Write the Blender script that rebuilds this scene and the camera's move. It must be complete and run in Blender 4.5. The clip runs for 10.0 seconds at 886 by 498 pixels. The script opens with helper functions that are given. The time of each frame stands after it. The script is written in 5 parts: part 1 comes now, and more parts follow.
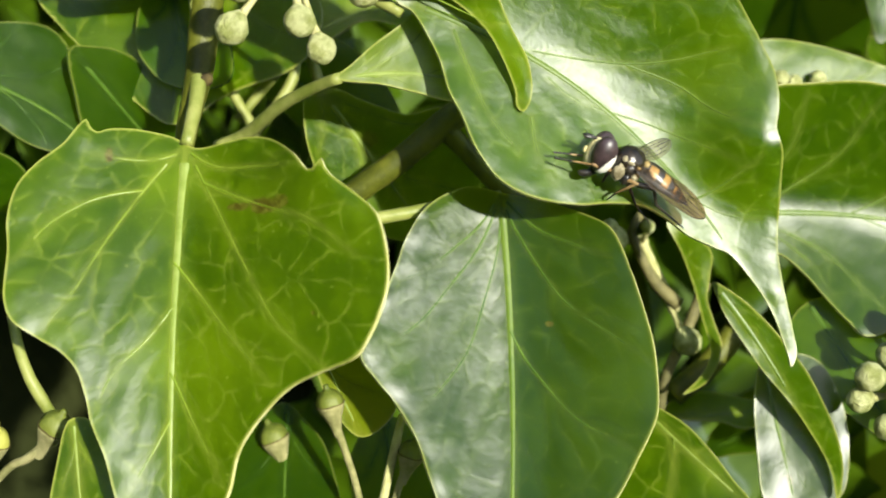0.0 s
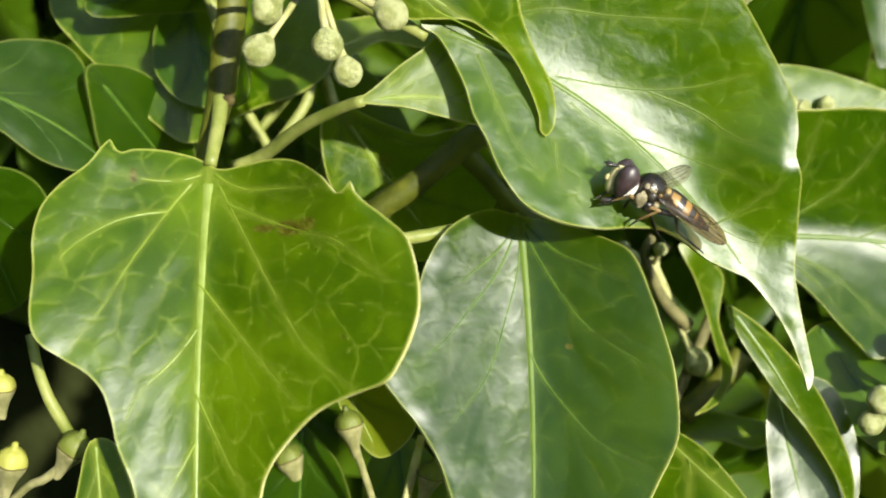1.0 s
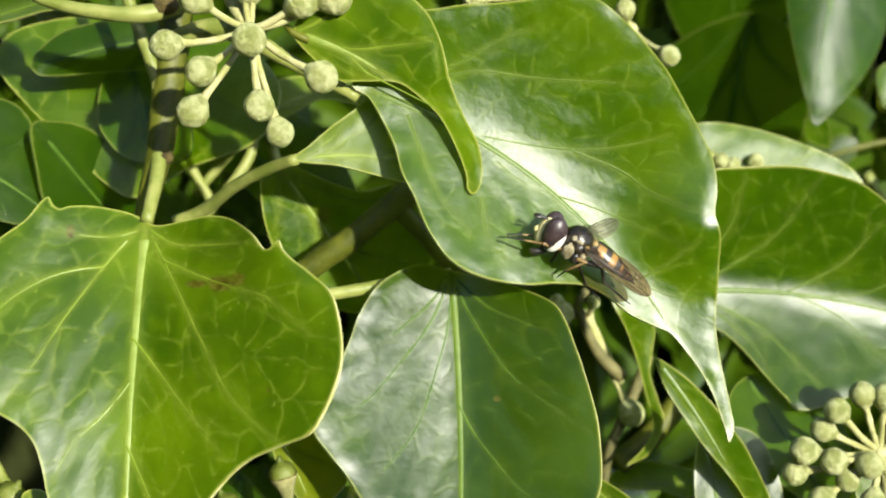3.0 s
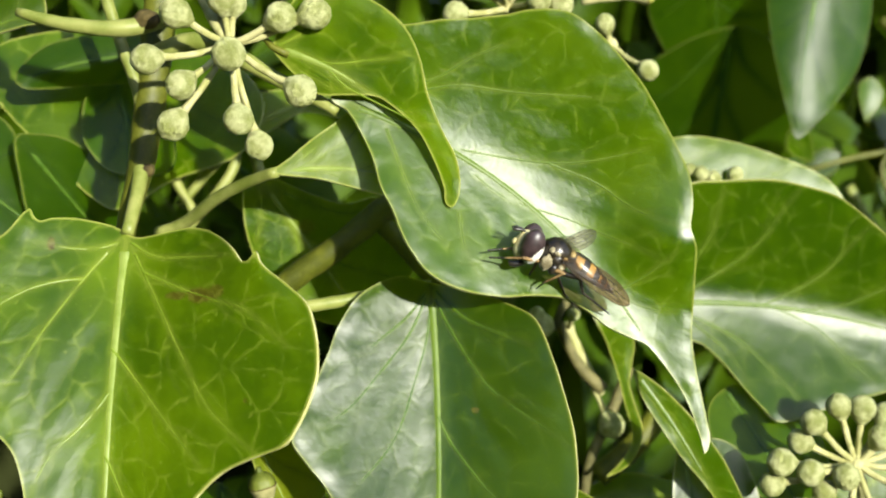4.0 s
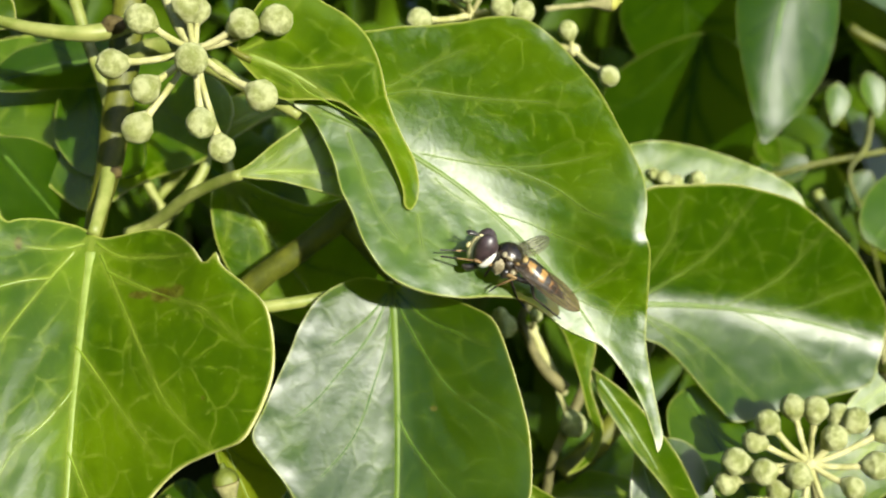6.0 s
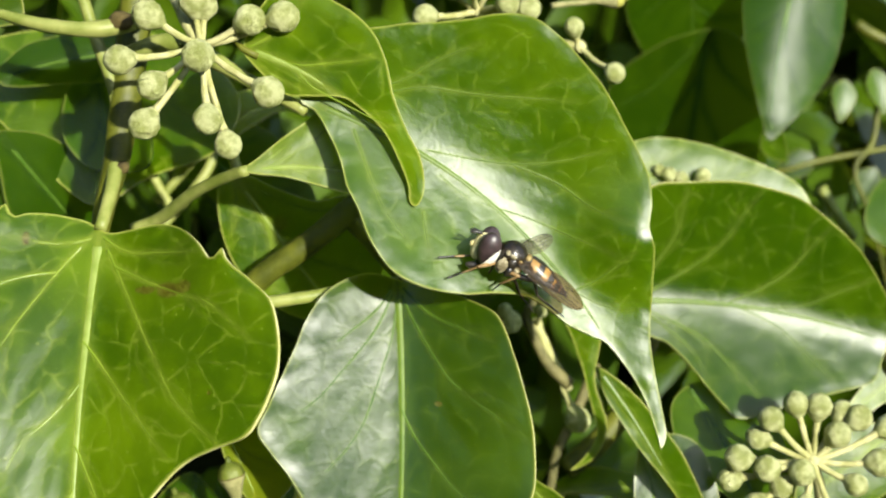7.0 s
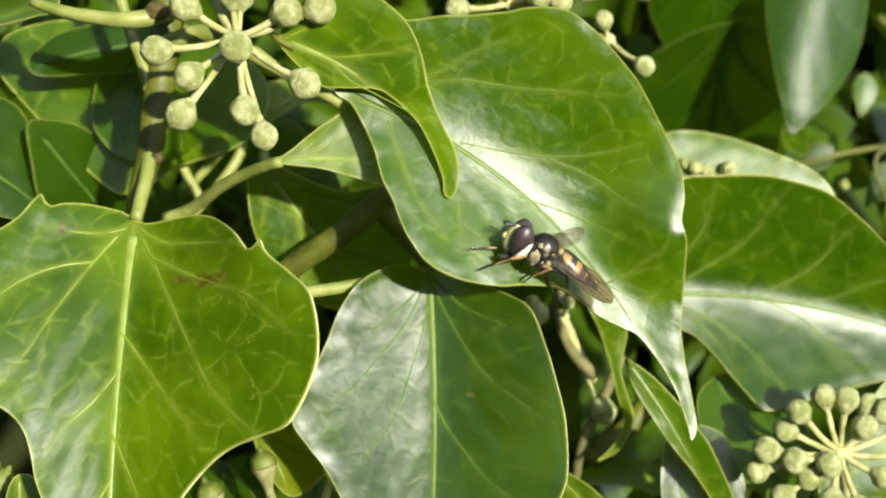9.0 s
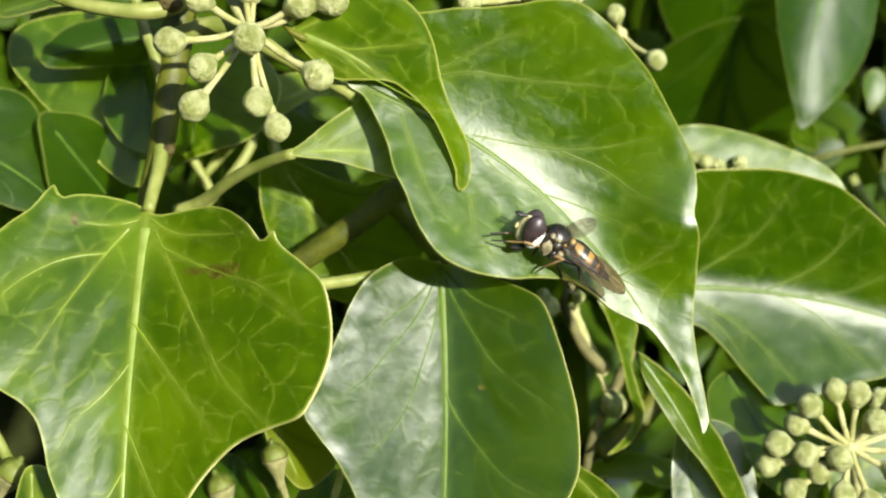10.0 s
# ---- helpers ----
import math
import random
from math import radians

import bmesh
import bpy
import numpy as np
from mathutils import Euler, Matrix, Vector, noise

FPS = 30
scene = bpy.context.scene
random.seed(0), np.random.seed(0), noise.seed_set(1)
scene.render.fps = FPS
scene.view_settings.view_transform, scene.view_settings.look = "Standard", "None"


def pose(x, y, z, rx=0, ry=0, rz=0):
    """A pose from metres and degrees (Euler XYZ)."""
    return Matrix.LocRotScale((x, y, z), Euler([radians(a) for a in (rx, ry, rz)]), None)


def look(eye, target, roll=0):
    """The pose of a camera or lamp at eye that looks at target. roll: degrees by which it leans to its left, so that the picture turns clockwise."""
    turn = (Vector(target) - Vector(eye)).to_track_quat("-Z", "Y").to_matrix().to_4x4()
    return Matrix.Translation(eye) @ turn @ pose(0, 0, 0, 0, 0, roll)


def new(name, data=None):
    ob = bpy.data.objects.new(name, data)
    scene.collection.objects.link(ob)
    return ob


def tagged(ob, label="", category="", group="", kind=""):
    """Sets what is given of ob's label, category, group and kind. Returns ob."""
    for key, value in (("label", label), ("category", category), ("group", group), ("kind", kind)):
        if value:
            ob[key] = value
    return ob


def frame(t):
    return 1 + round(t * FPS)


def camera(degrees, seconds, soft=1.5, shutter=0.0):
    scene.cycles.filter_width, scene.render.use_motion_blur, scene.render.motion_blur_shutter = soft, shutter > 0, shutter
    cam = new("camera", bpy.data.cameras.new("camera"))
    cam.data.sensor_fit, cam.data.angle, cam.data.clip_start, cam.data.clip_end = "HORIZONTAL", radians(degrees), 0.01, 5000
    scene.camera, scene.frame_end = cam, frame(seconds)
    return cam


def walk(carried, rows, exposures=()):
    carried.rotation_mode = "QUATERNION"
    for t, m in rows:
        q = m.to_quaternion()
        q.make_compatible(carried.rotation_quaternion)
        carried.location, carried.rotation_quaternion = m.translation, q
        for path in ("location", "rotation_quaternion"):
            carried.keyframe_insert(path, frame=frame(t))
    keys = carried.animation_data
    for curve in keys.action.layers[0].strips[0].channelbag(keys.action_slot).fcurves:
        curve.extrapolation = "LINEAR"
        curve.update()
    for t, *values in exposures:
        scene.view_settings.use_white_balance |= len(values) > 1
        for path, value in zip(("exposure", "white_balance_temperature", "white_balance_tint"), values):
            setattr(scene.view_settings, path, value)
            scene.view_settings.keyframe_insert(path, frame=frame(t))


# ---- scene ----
MM = 0.001
# The hedge face leans back from the viewer; all plant places are millimetres on that face:
# x along it, y into the hedge, z up its slope.
FACE = pose(0, 0, 1.0, -35, 0, 0)


def face(x, y, z, rx=0, ry=0, rz=0):
    return FACE @ pose(x * MM, y * MM, z * MM, rx, ry, rz)


cam = camera(40, 10.0, soft=2.0)
cam.data.dof.use_dof, cam.data.dof.focus_distance, cam.data.dof.aperture_fstop = True, 0.112, 32.0
walk(cam, [(t, FACE @ m) for t, m in [
    (0.0, pose(-0.00000, -0.10720, 0.00000, 90.000, 0.000, 0.000)),
    (0.5, pose(-0.00326, -0.10699, 0.00010, 90.226, -0.178, -1.157)),
    (1.0, pose(-0.00519, -0.10783, 0.00125, 90.426, -0.426, -1.565)),
    (1.5, pose(-0.00536, -0.10892, 0.00113, 91.208, -0.367, -1.829)),
    (2.0, pose(-0.00538, -0.10956, 0.00132, 91.654, -0.349, -2.451)),
    (2.5, pose(-0.00285, -0.11039, 0.00221, 91.975, -0.430, -2.340)),
    (4.0, pose(0.00188, -0.11227, 0.00256, 92.939, -0.620, -2.332)),
    (4.5, pose(0.00092, -0.11271, 0.00326, 92.766, -0.563, -3.225)),
    (5.0, pose(0.00499, -0.11400, 0.00339, 92.778, -0.758, -2.368)),
    (5.5, pose(0.00597, -0.11459, 0.00267, 93.059, -0.786, -2.359)),
    (7.0, pose(0.00617, -0.11552, 0.00299, 92.595, -1.157, -1.928)),
    (7.5, pose(0.00344, -0.11557, 0.00316, 92.445, -1.221, -2.539)),
    (8.0, pose(0.00409, -0.11607, 0.00261, 92.531, -1.318, -2.009)),
    (8.5, pose(0.00266, -0.11595, 0.00257, 92.408, -1.436, -2.226)),
    (9.0, pose(0.00235, -0.11604, 0.00318, 92.073, -1.493, -2.164)),
    (9.5, pose(0.00364, -0.11636, 0.00252, 92.140, -1.572, -1.539)),
    (10.0, pose(0.00137, -0.11597, 0.00254, 92.003, -1.664, -2.070)),
]], exposures=((0, 1.04, 6550, 5), (10, 1.04, 6550, 5)))

# ---- light: midday sun over the viewer's right shoulder, clear sky ----
SUN_WAY = Vector((-0.42, 1.0, -0.31))
world = bpy.data.worlds.new("sky")
scene.world = world
world.use_nodes = True
sky = world.node_tree.nodes.new("ShaderNodeTexSky")
sky.sky_type, sky.sun_disc, sky.dust_density = "NISHITA", False, 1.2
way = FACE.to_3x3() @ SUN_WAY.normalized()
sky.sun_elevation, sky.sun_rotation = math.asin(-way.z), math.atan2(-way.x, -way.y)
background = world.node_tree.nodes["Background"]
background.inputs["Strength"].default_value = 0.15
world.node_tree.links.new(sky.outputs[0], background.inputs[0])
sun = new("sun", bpy.data.lights.new("sun", "SUN"))
sun.data.energy, sun.data.angle, sun.data.color = 5.0, radians(1.4), (1.0, 0.95, 0.86)
sun.matrix_world = look(-way * 5, (0, 0, 1))


# ---- materials ----
class Nodes:
    """Short hand for building a node material."""

    def __init__(self, name):
        self.mat = bpy.data.materials.new(name)
        self.mat.use_nodes = True
        self.tree = self.mat.node_tree
        self.bsdf = self.tree.nodes["Principled BSDF"]
        self.out = self.tree.nodes["Material Output"]

    def node(self, kind, **sets):
        n = self.tree.nodes.new("ShaderNode" + kind)
        for k, v in sets.items():
            setattr(n, k, v)
        return n

    def put(self, socket, value):
        if isinstance(value, bpy.types.NodeSocket):
            self.tree.links.new(value, socket)
        else:
            socket.default_value = (*value, 1.0) if isinstance(value, tuple) and len(value) == 3 and socket.type == "RGBA" else value

    def mix(self, fac, a, b):
        n = self.node("MixRGB")
        for s, v in zip(n.inputs, (fac, a, b)):
            self.put(s, v)
        return n.outputs[0]

    def math(self, op, a, b=0.0, clamp=False):
        n = self.node("Math", operation=op, use_clamp=clamp)
        self.put(n.inputs[0], a), self.put(n.inputs[1], b)
        return n.outputs[0]

    def ramp(self, fac, lo, hi):
        n = self.node("MapRange", interpolation_type="SMOOTHSTEP")
        self.put(n.inputs[0], fac)
        n.inputs[1].default_value, n.inputs[2].default_value = lo, hi
        return n.outputs[0]

    def attr(self, name):
        return self.node("Attribute", attribute_name=name).outputs["Fac"]

    def coords(self, kind="Object", scale=1000.0):
        c = self.node("TexCoord").outputs[kind]
        m = self.node("Mapping")
        self.put(m.inputs[0], c)
        m.inputs[3].default_value = (scale,) * 3
        return m.outputs[0]

    def noise(self, vec, scale, detail=3.0, rough=0.55):
        n = self.node("TexNoise")
        self.put(n.inputs["Vector"], vec)
        n.inputs["Scale"].default_value, n.inputs["Detail"].default_value, n.inputs["Roughness"].default_value = scale, detail, rough
        return n.outputs["Fac"]

    def bump(self, height, strength, distance):
        n = self.node("Bump")
        n.inputs["Strength"].default_value, n.inputs["Distance"].default_value = strength, distance
        self.put(n.inputs["Height"], height)
        self.put(self.bsdf.inputs["Normal"], n.outputs[0])
        return n.outputs[0]


def leaf_material(name, deep, light, vein, rough=0.33, through_light=0.22, glow=(0.30, 0.42, 0.03), spec=0.5, lines=1.0, relief=1.0):
    """Waxy ivy leaf: mottled green, pale veins and margin, fine net of small veins, dust specks."""
    k = Nodes(name)
    uv = k.coords("UV", 1.0)
    shift = k.node("VectorMath", operation="ADD")
    k.put(shift.inputs[0], uv)
    rnd = k.node("ObjectInfo").outputs["Random"]
    comb = k.node("CombineXYZ")
    k.put(comb.inputs[2], k.math("MULTIPLY", rnd, 90.0))
    k.put(shift.inputs[1], comb.outputs[0])
    p = shift.outputs[0]
    big, mid, fine = k.noise(p, 0.13, 4), k.noise(p, 0.55, 4), k.noise(p, 7.0, 3)
    warp = k.node("VectorMath", operation="ADD")
    wn = k.node("TexNoise")
    k.put(wn.inputs["Vector"], p)
    wn.inputs["Scale"].default_value, wn.inputs["Detail"].default_value = 0.45, 3.0
    k.put(warp.inputs[0], p)
    sc = k.node("VectorMath", operation="SCALE")
    k.put(sc.inputs[0], wn.outputs["Color"])
    sc.inputs["Scale"].default_value = 1.3
    k.put(warp.inputs[1], sc.outputs[0])
    cell = k.node("TexVoronoi", feature="DISTANCE_TO_EDGE", voronoi_dimensions="2D")
    k.put(cell.inputs["Vector"], warp.outputs[0])
    cell.inputs["Scale"].default_value = 0.36
    net = k.math("SUBTRACT", 1.0, k.ramp(cell.outputs["Distance"], 0.0, 0.085))
    cell2 = k.node("TexVoronoi", feature="DISTANCE_TO_EDGE", voronoi_dimensions="2D")
    k.put(cell2.inputs["Vector"], warp.outputs[0])
    cell2.inputs["Scale"].default_value = 1.5
    net2 = k.math("SUBTRACT", 1.0, k.ramp(cell2.outputs["Distance"], 0.0, 0.22))
    veins, edge, mark = k.attr("vein"), k.attr("edge"), k.attr("mark")
    tone = k.math("ADD", k.math("MULTIPLY", k.attr("halo"), 0.26 * lines), k.math("MULTIPLY", k.math("SUBTRACT", big, 0.46), 3.2), True)
    col = k.mix(tone, deep, light)
    col = k.mix(k.math("MULTIPLY", k.ramp(mid, 0.44, 0.72), 0.42), col, light)
    col = k.mix(k.math("MULTIPLY", net, k.math("MULTIPLY", k.ramp(mid, 0.32, 0.66), 0.26 * lines)), col, vein)
    col = k.mix(k.math("MULTIPLY", net2, 0.03 * lines), col, vein)
    # the vein lines over the lighter tissue beside them
    col = k.mix(k.math("MULTIPLY", veins, 0.55 * lines), col, vein)
    dots = k.ramp(k.noise(p, 1.7, 1), 0.70, 0.78)
    col = k.mix(k.math("MULTIPLY", dots, 0.35), col, vein)
    col = k.mix(k.math("MULTIPLY", edge, 0.10 + 0.75 * lines), col, (0.38, 0.40, 0.08))
    brown = k.mix(k.ramp(k.noise(p, 2.2, 4), 0.4, 0.62), (0.050, 0.024, 0.005), (0.12, 0.11, 0.015))
    col = k.mix(k.math("MULTIPLY", k.ramp(k.math("MULTIPLY", mark, k.math("ADD", k.noise(p, 1.6, 4), 0.35)), 0.35, 0.55), 0.9), col, brown)
    rg = k.math("ADD", rough - 0.07, k.math("MULTIPLY", k.noise(p, 1.1, 5, 0.7), 0.14))
    h = k.math("ADD", k.math("MULTIPLY", fine, 0.25), k.math("MULTIPLY", k.math("MULTIPLY", k.ramp(cell.outputs["Distance"], 0.0, 0.16), k.ramp(mid, 0.34, 0.66)), 0.75))
    h = k.math("ADD", h, k.math("MULTIPLY", k.ramp(cell2.outputs["Distance"], 0.0, 0.5), 0.16))
    h = k.math("SUBTRACT", h, k.math("MULTIPLY", veins, 0.5))
    normal = k.bump(h, 0.085 * relief, 0.00020)
    # tissue: part of the light passes through; over it the wax, whose gloss falls off sharply
    tr, body, wax, fres = k.node("BsdfTranslucent"), k.node("BsdfDiffuse"), k.node("BsdfGlossy", distribution="BECKMANN"), k.node("Fresnel")
    k.put(body.inputs["Color"], col), k.put(body.inputs["Normal"], normal)
    k.put(tr.inputs["Color"], k.mix(veins, glow, deep)), k.put(tr.inputs["Normal"], normal)
    k.put(wax.inputs["Roughness"], rg), k.put(wax.inputs["Normal"], normal)
    fres.inputs["IOR"].default_value = 1.45
    k.put(fres.inputs["Normal"], normal)
    inner, outer = k.node("MixShader"), k.node("MixShader")
    inner.inputs[0].default_value = through_light
    k.put(inner.inputs[1], body.outputs[0]), k.put(inner.inputs[2], tr.outputs[0])
    k.put(outer.inputs[0], k.math("MULTIPLY", fres.outputs[0], 2.0 * spec, True))
    k.put(outer.inputs[1], inner.outputs[0]), k.put(outer.inputs[2], wax.outputs[0])
    k.tree.nodes.remove(k.bsdf)
    k.put(k.out.inputs["Surface"], outer.outputs[0])
    return k.mat


def underside_material(name, a, b, clear):
    """The dull, paler back of a leaf, which lets a good part of the light through."""
    k = Nodes(name)
    p = k.coords("UV", 1.0)
    col = k.mix(k.ramp(k.noise(p, 0.4, 4), 0.35, 0.65), a, b)
    body, tr, ms = k.node("BsdfDiffuse"), k.node("BsdfTranslucent"), k.node("MixShader")
    k.put(body.inputs["Color"], col)
    k.put(tr.inputs["Color"], k.mix(k.attr("vein"), (0.86, 0.94, 0.42), (0.45, 0.55, 0.16)))
    ms.inputs[0].default_value = clear
    k.put(ms.inputs[1], body.outputs[0]), k.put(ms.inputs[2], tr.outputs[0])
    k.tree.nodes.remove(k.bsdf)
    k.put(k.out.inputs["Surface"], ms.outputs[0])
    return k.mat


def skin_material(name, a, b, rough=0.6, scale=1.0, relief=0.0001, strength=0.4, spec=0.3, stretch=None):
    """Mottled plant skin or insect cuticle with fine relief."""
    k = Nodes(name)
    p = k.coords("Object", 1000.0 * scale)
    col = k.mix(k.ramp(k.noise(p, 0.35, 4), 0.35, 0.65), a, b)
    col = k.mix(k.math("MULTIPLY", k.ramp(k.noise(p, 3.0, 3), 0.5, 0.72), 0.4), col, b)
    k.put(k.bsdf.inputs["Base Color"], col)
    k.put(k.bsdf.inputs["Roughness"], k.math("ADD", rough - 0.1, k.math("MULTIPLY", k.noise(p, 2.0, 3), 0.2)))
    k.bsdf.inputs["Specular IOR Level"].default_value = spec
    k.bump(k.math("ADD", k.noise(p, 1.2, 3), k.math("MULTIPLY", k.noise(p, 7.0, 2), 0.6)), strength, relief)
    return k.mat


leaf_under = underside_material("leaf_under", (0.10, 0.15, 0.03), (0.15, 0.20, 0.05), 0.70)
GLOW = (0.64, 0.80, 0.04)
leaf_bright = leaf_material("leaf_bright", (0.027, 0.066, 0.0004), (0.092, 0.156, 0.0014), (0.27, 0.32, 0.04), 0.38, 0.36, GLOW, spec=0.32)
leaf_mid = leaf_material("leaf_mid", (0.030, 0.072, 0.0005), (0.078, 0.138, 0.0014), (0.24, 0.30, 0.04), 0.39, 0.36, GLOW, spec=0.55, lines=0.8)
leaf_broad = leaf_material("leaf_broad", (0.016, 0.046, 0.0004), (0.048, 0.094, 0.0010), (0.20, 0.25, 0.04), 0.37, 0.34, GLOW, spec=0.46, lines=0.7, relief=0.6)
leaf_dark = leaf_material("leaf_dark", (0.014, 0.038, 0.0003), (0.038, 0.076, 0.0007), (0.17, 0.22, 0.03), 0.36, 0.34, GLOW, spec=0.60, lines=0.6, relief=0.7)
# A darkened copy of the leaf green: hedge shade is put into its colour.
leaf_painted_shade = leaf_material("leaf_painted_shade", (0.012, 0.036, 0.0006), (0.028, 0.062, 0.0012), (0.07, 0.12, 0.02), 0.42, 0.32, GLOW, spec=0.24, lines=0.3, relief=0.5)
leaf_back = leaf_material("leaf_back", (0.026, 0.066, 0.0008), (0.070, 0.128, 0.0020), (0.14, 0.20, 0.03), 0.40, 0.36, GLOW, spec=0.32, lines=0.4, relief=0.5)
# Dark green for far leaves, with some of the hedge's shade in the colour.
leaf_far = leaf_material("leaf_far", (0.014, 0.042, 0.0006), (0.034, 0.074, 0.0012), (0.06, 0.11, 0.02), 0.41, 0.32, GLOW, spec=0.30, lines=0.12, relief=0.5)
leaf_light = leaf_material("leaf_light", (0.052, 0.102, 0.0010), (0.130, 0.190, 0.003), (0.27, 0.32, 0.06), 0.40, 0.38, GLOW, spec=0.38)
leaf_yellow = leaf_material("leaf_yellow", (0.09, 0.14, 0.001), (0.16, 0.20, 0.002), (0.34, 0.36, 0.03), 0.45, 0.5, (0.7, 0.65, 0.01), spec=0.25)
rib_pale = skin_material("rib_pale", (0.125, 0.175, 0.020), (0.19, 0.24, 0.05), 0.38, 1.0, 0.00002, 0.2, 0.3)
rib_mid = skin_material("rib_mid", (0.050, 0.092, 0.003), (0.080, 0.125, 0.009), 0.42, 1.0, 0.00002, 0.2, 0.3)
rib_side = skin_material("rib_side", (0.095, 0.150, 0.006), (0.135, 0.185, 0.014), 0.34, 1.0, 0.00002, 0.2, 0.25)
# Dark ribs and rims: for dark leaves, and painted shade on deep ones.
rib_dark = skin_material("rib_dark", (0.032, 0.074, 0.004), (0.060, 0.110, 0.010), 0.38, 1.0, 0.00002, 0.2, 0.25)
leaf_margin = skin_material("leaf_margin", (0.34, 0.34, 0.10), (0.50, 0.49, 0.22), 0.45, 1.0)
stem_olive = skin_material("stem_olive", (0.046, 0.054, 0.004), (0.105, 0.112, 0.010), 0.5, 0.8, 0.0002)
petiole_pale = skin_material("petiole_pale", (0.130, 0.158, 0.026), (0.235, 0.250, 0.070), 0.45, 0.8, 0.0001)
twig_grey = skin_material("twig_grey", (0.070, 0.066, 0.020), (0.150, 0.135, 0.050), 0.7, 1.0, 0.0002)
bud_skin = skin_material("bud_skin", (0.390, 0.425, 0.125), (0.720, 0.740, 0.350), 0.85, 2.4, 0.0008, 1.0, 0.12)
bud_stalk = skin_material("bud_stalk", (0.270, 0.270, 0.095), (0.440, 0.420, 0.200), 0.8, 1.6, 0.0002, 0.7, 0.15)
cap_stalk = skin_material("cap_stalk", (0.150, 0.150, 0.055), (0.270, 0.255, 0.115), 0.8, 1.6, 0.0002, 0.7, 0.15)
cap_green = skin_material("cap_green", (0.055, 0.075, 0.008), (0.120, 0.140, 0.022), 0.5, 1.0, 0.0002)
cap_yellow = skin_material("cap_yellow", (0.225, 0.232, 0.030), (0.315, 0.307, 0.068), 0.5, 1.0, 0.0002)
bark_brown = skin_material("bark_brown", (0.030, 0.022, 0.005), (0.090, 0.068, 0.018), 0.8, 1.5, 0.0003, 0.8)
# Near-black colour stands in for the shade deep in the hedge.
painted_shade = skin_material("painted_shade", (0.010, 0.013, 0.004), (0.022, 0.026, 0.008), 0.95, 0.05, 0.003, 0.8, 0.03)
# Dark green of the added screens round the viewer.
screen_green = skin_material("screen_green", (0.020, 0.042, 0.010), (0.050, 0.085, 0.020), 0.9, 0.03, 0.02, 0.8, 0.05)
meadow = skin_material("meadow", (0.045, 0.075, 0.018), (0.09, 0.12, 0.035), 0.9, 0.01, 0.02, 0.8)


# ---- mesh helpers ----
def link(name, bm, materials, parent=None, label="", smooth=True):
    me = bpy.data.meshes.new(name)
    for f in bm.faces:
        f.smooth = smooth
    bm.to_mesh(me)
    bm.free()
    for m in materials:
        me.materials.append(m)
    ob = new(name, me)
    if parent:
        ob.parent = parent
    if label:
        ob["label"] = label
    return ob


def part(name, bm, material, parent, label=""):
    return link(name, bm, [material], parent, label)


def spline(points, step, closed=False):
    """A smooth run through the points (Catmull-Rom), sampled about every step."""
    pts = [np.array(p, float) for p in points]
    n, out = len(pts), []
    for i in range(n if closed else n - 1):
        p1, p2 = pts[i], pts[(i + 1) % n]
        p0 = pts[i - 1] if closed or i else 2 * p1 - p2
        p3 = pts[(i + 2) % n] if closed or i + 2 < n else 2 * p2 - p1
        m = max(1, int(np.linalg.norm((p2 - p1)[:3]) / step))
        for j in range(m):
            t = j / m
            out.append(0.5 * (2 * p1 + (p2 - p0) * t + (2 * p0 - 5 * p1 + 4 * p2 - p3) * t * t + (3 * p1 - p0 - 3 * p2 + p3) * t ** 3))
    if not closed:
        out.append(pts[-1])
    return np.array(out)


def tube(bm, points, step=1.0, sides=12, rough=0.04, caps=True):
    """Adds a tapered, slightly uneven tube; points are (x, y, z, radius) in millimetres."""
    run = spline(points, step)
    up, rings = Vector((0.3, 0.9, 0.2)), []
    for i, q in enumerate(run):
        a, b = run[max(i - 1, 0)][:3], run[min(i + 1, len(run) - 1)][:3]
        d = Vector(b - a).normalized()
        s = d.cross(up).normalized()
        w = s.cross(d)
        ring = []
        for j in range(sides):
            an = 2 * math.pi * j / sides
            c = Vector(q[:3])
            r = q[3] * (1 + rough * noise.noise(Vector((q[0] * 0.8 + 3 * math.cos(an), q[1] * 0.8, q[2] * 0.8 + 3 * math.sin(an)))))
            ring.append(bm.verts.new((c + (s * math.cos(an) + w * math.sin(an)) * r) * MM))
        rings.append(ring)
    for r0, r1 in zip(rings, rings[1:]):
        for j in range(sides):
            bm.faces.new((r0[j], r0[(j + 1) % sides], r1[(j + 1) % sides], r1[j]))
    if caps:
        bm.faces.new(rings[0][::-1]), bm.faces.new(rings[-1])
    return bm


def ball(bm, centre, radii, turn=None, u=20, v=14, rough=0.0, seed=0.0):
    """Adds an ellipsoid in millimetres, with some unevenness."""
    m = Matrix.Translation(Vector(centre) * MM) @ (turn or Matrix()) @ Matrix.Diagonal((*[r * MM for r in radii], 1))
    made = bmesh.ops.create_uvsphere(bm, u_segments=u, v_segments=v, radius=1.0)["verts"]
    for p in made:
        k = 1 + rough * noise.noise(p.co * 3.0 + Vector((seed, seed * 1.7, 0)))
        p.co = m @ (p.co * k)
    return bm


# ---- the setting: meadow in front, dark inside of the hedge ----
bm = bmesh.new()
bmesh.ops.create_grid(bm, x_segments=60, y_segments=60, size=400.0)
ground = tagged(link("ground", bm, [meadow]), "rough green meadow ground before the hedge", "ground", kind="structure")
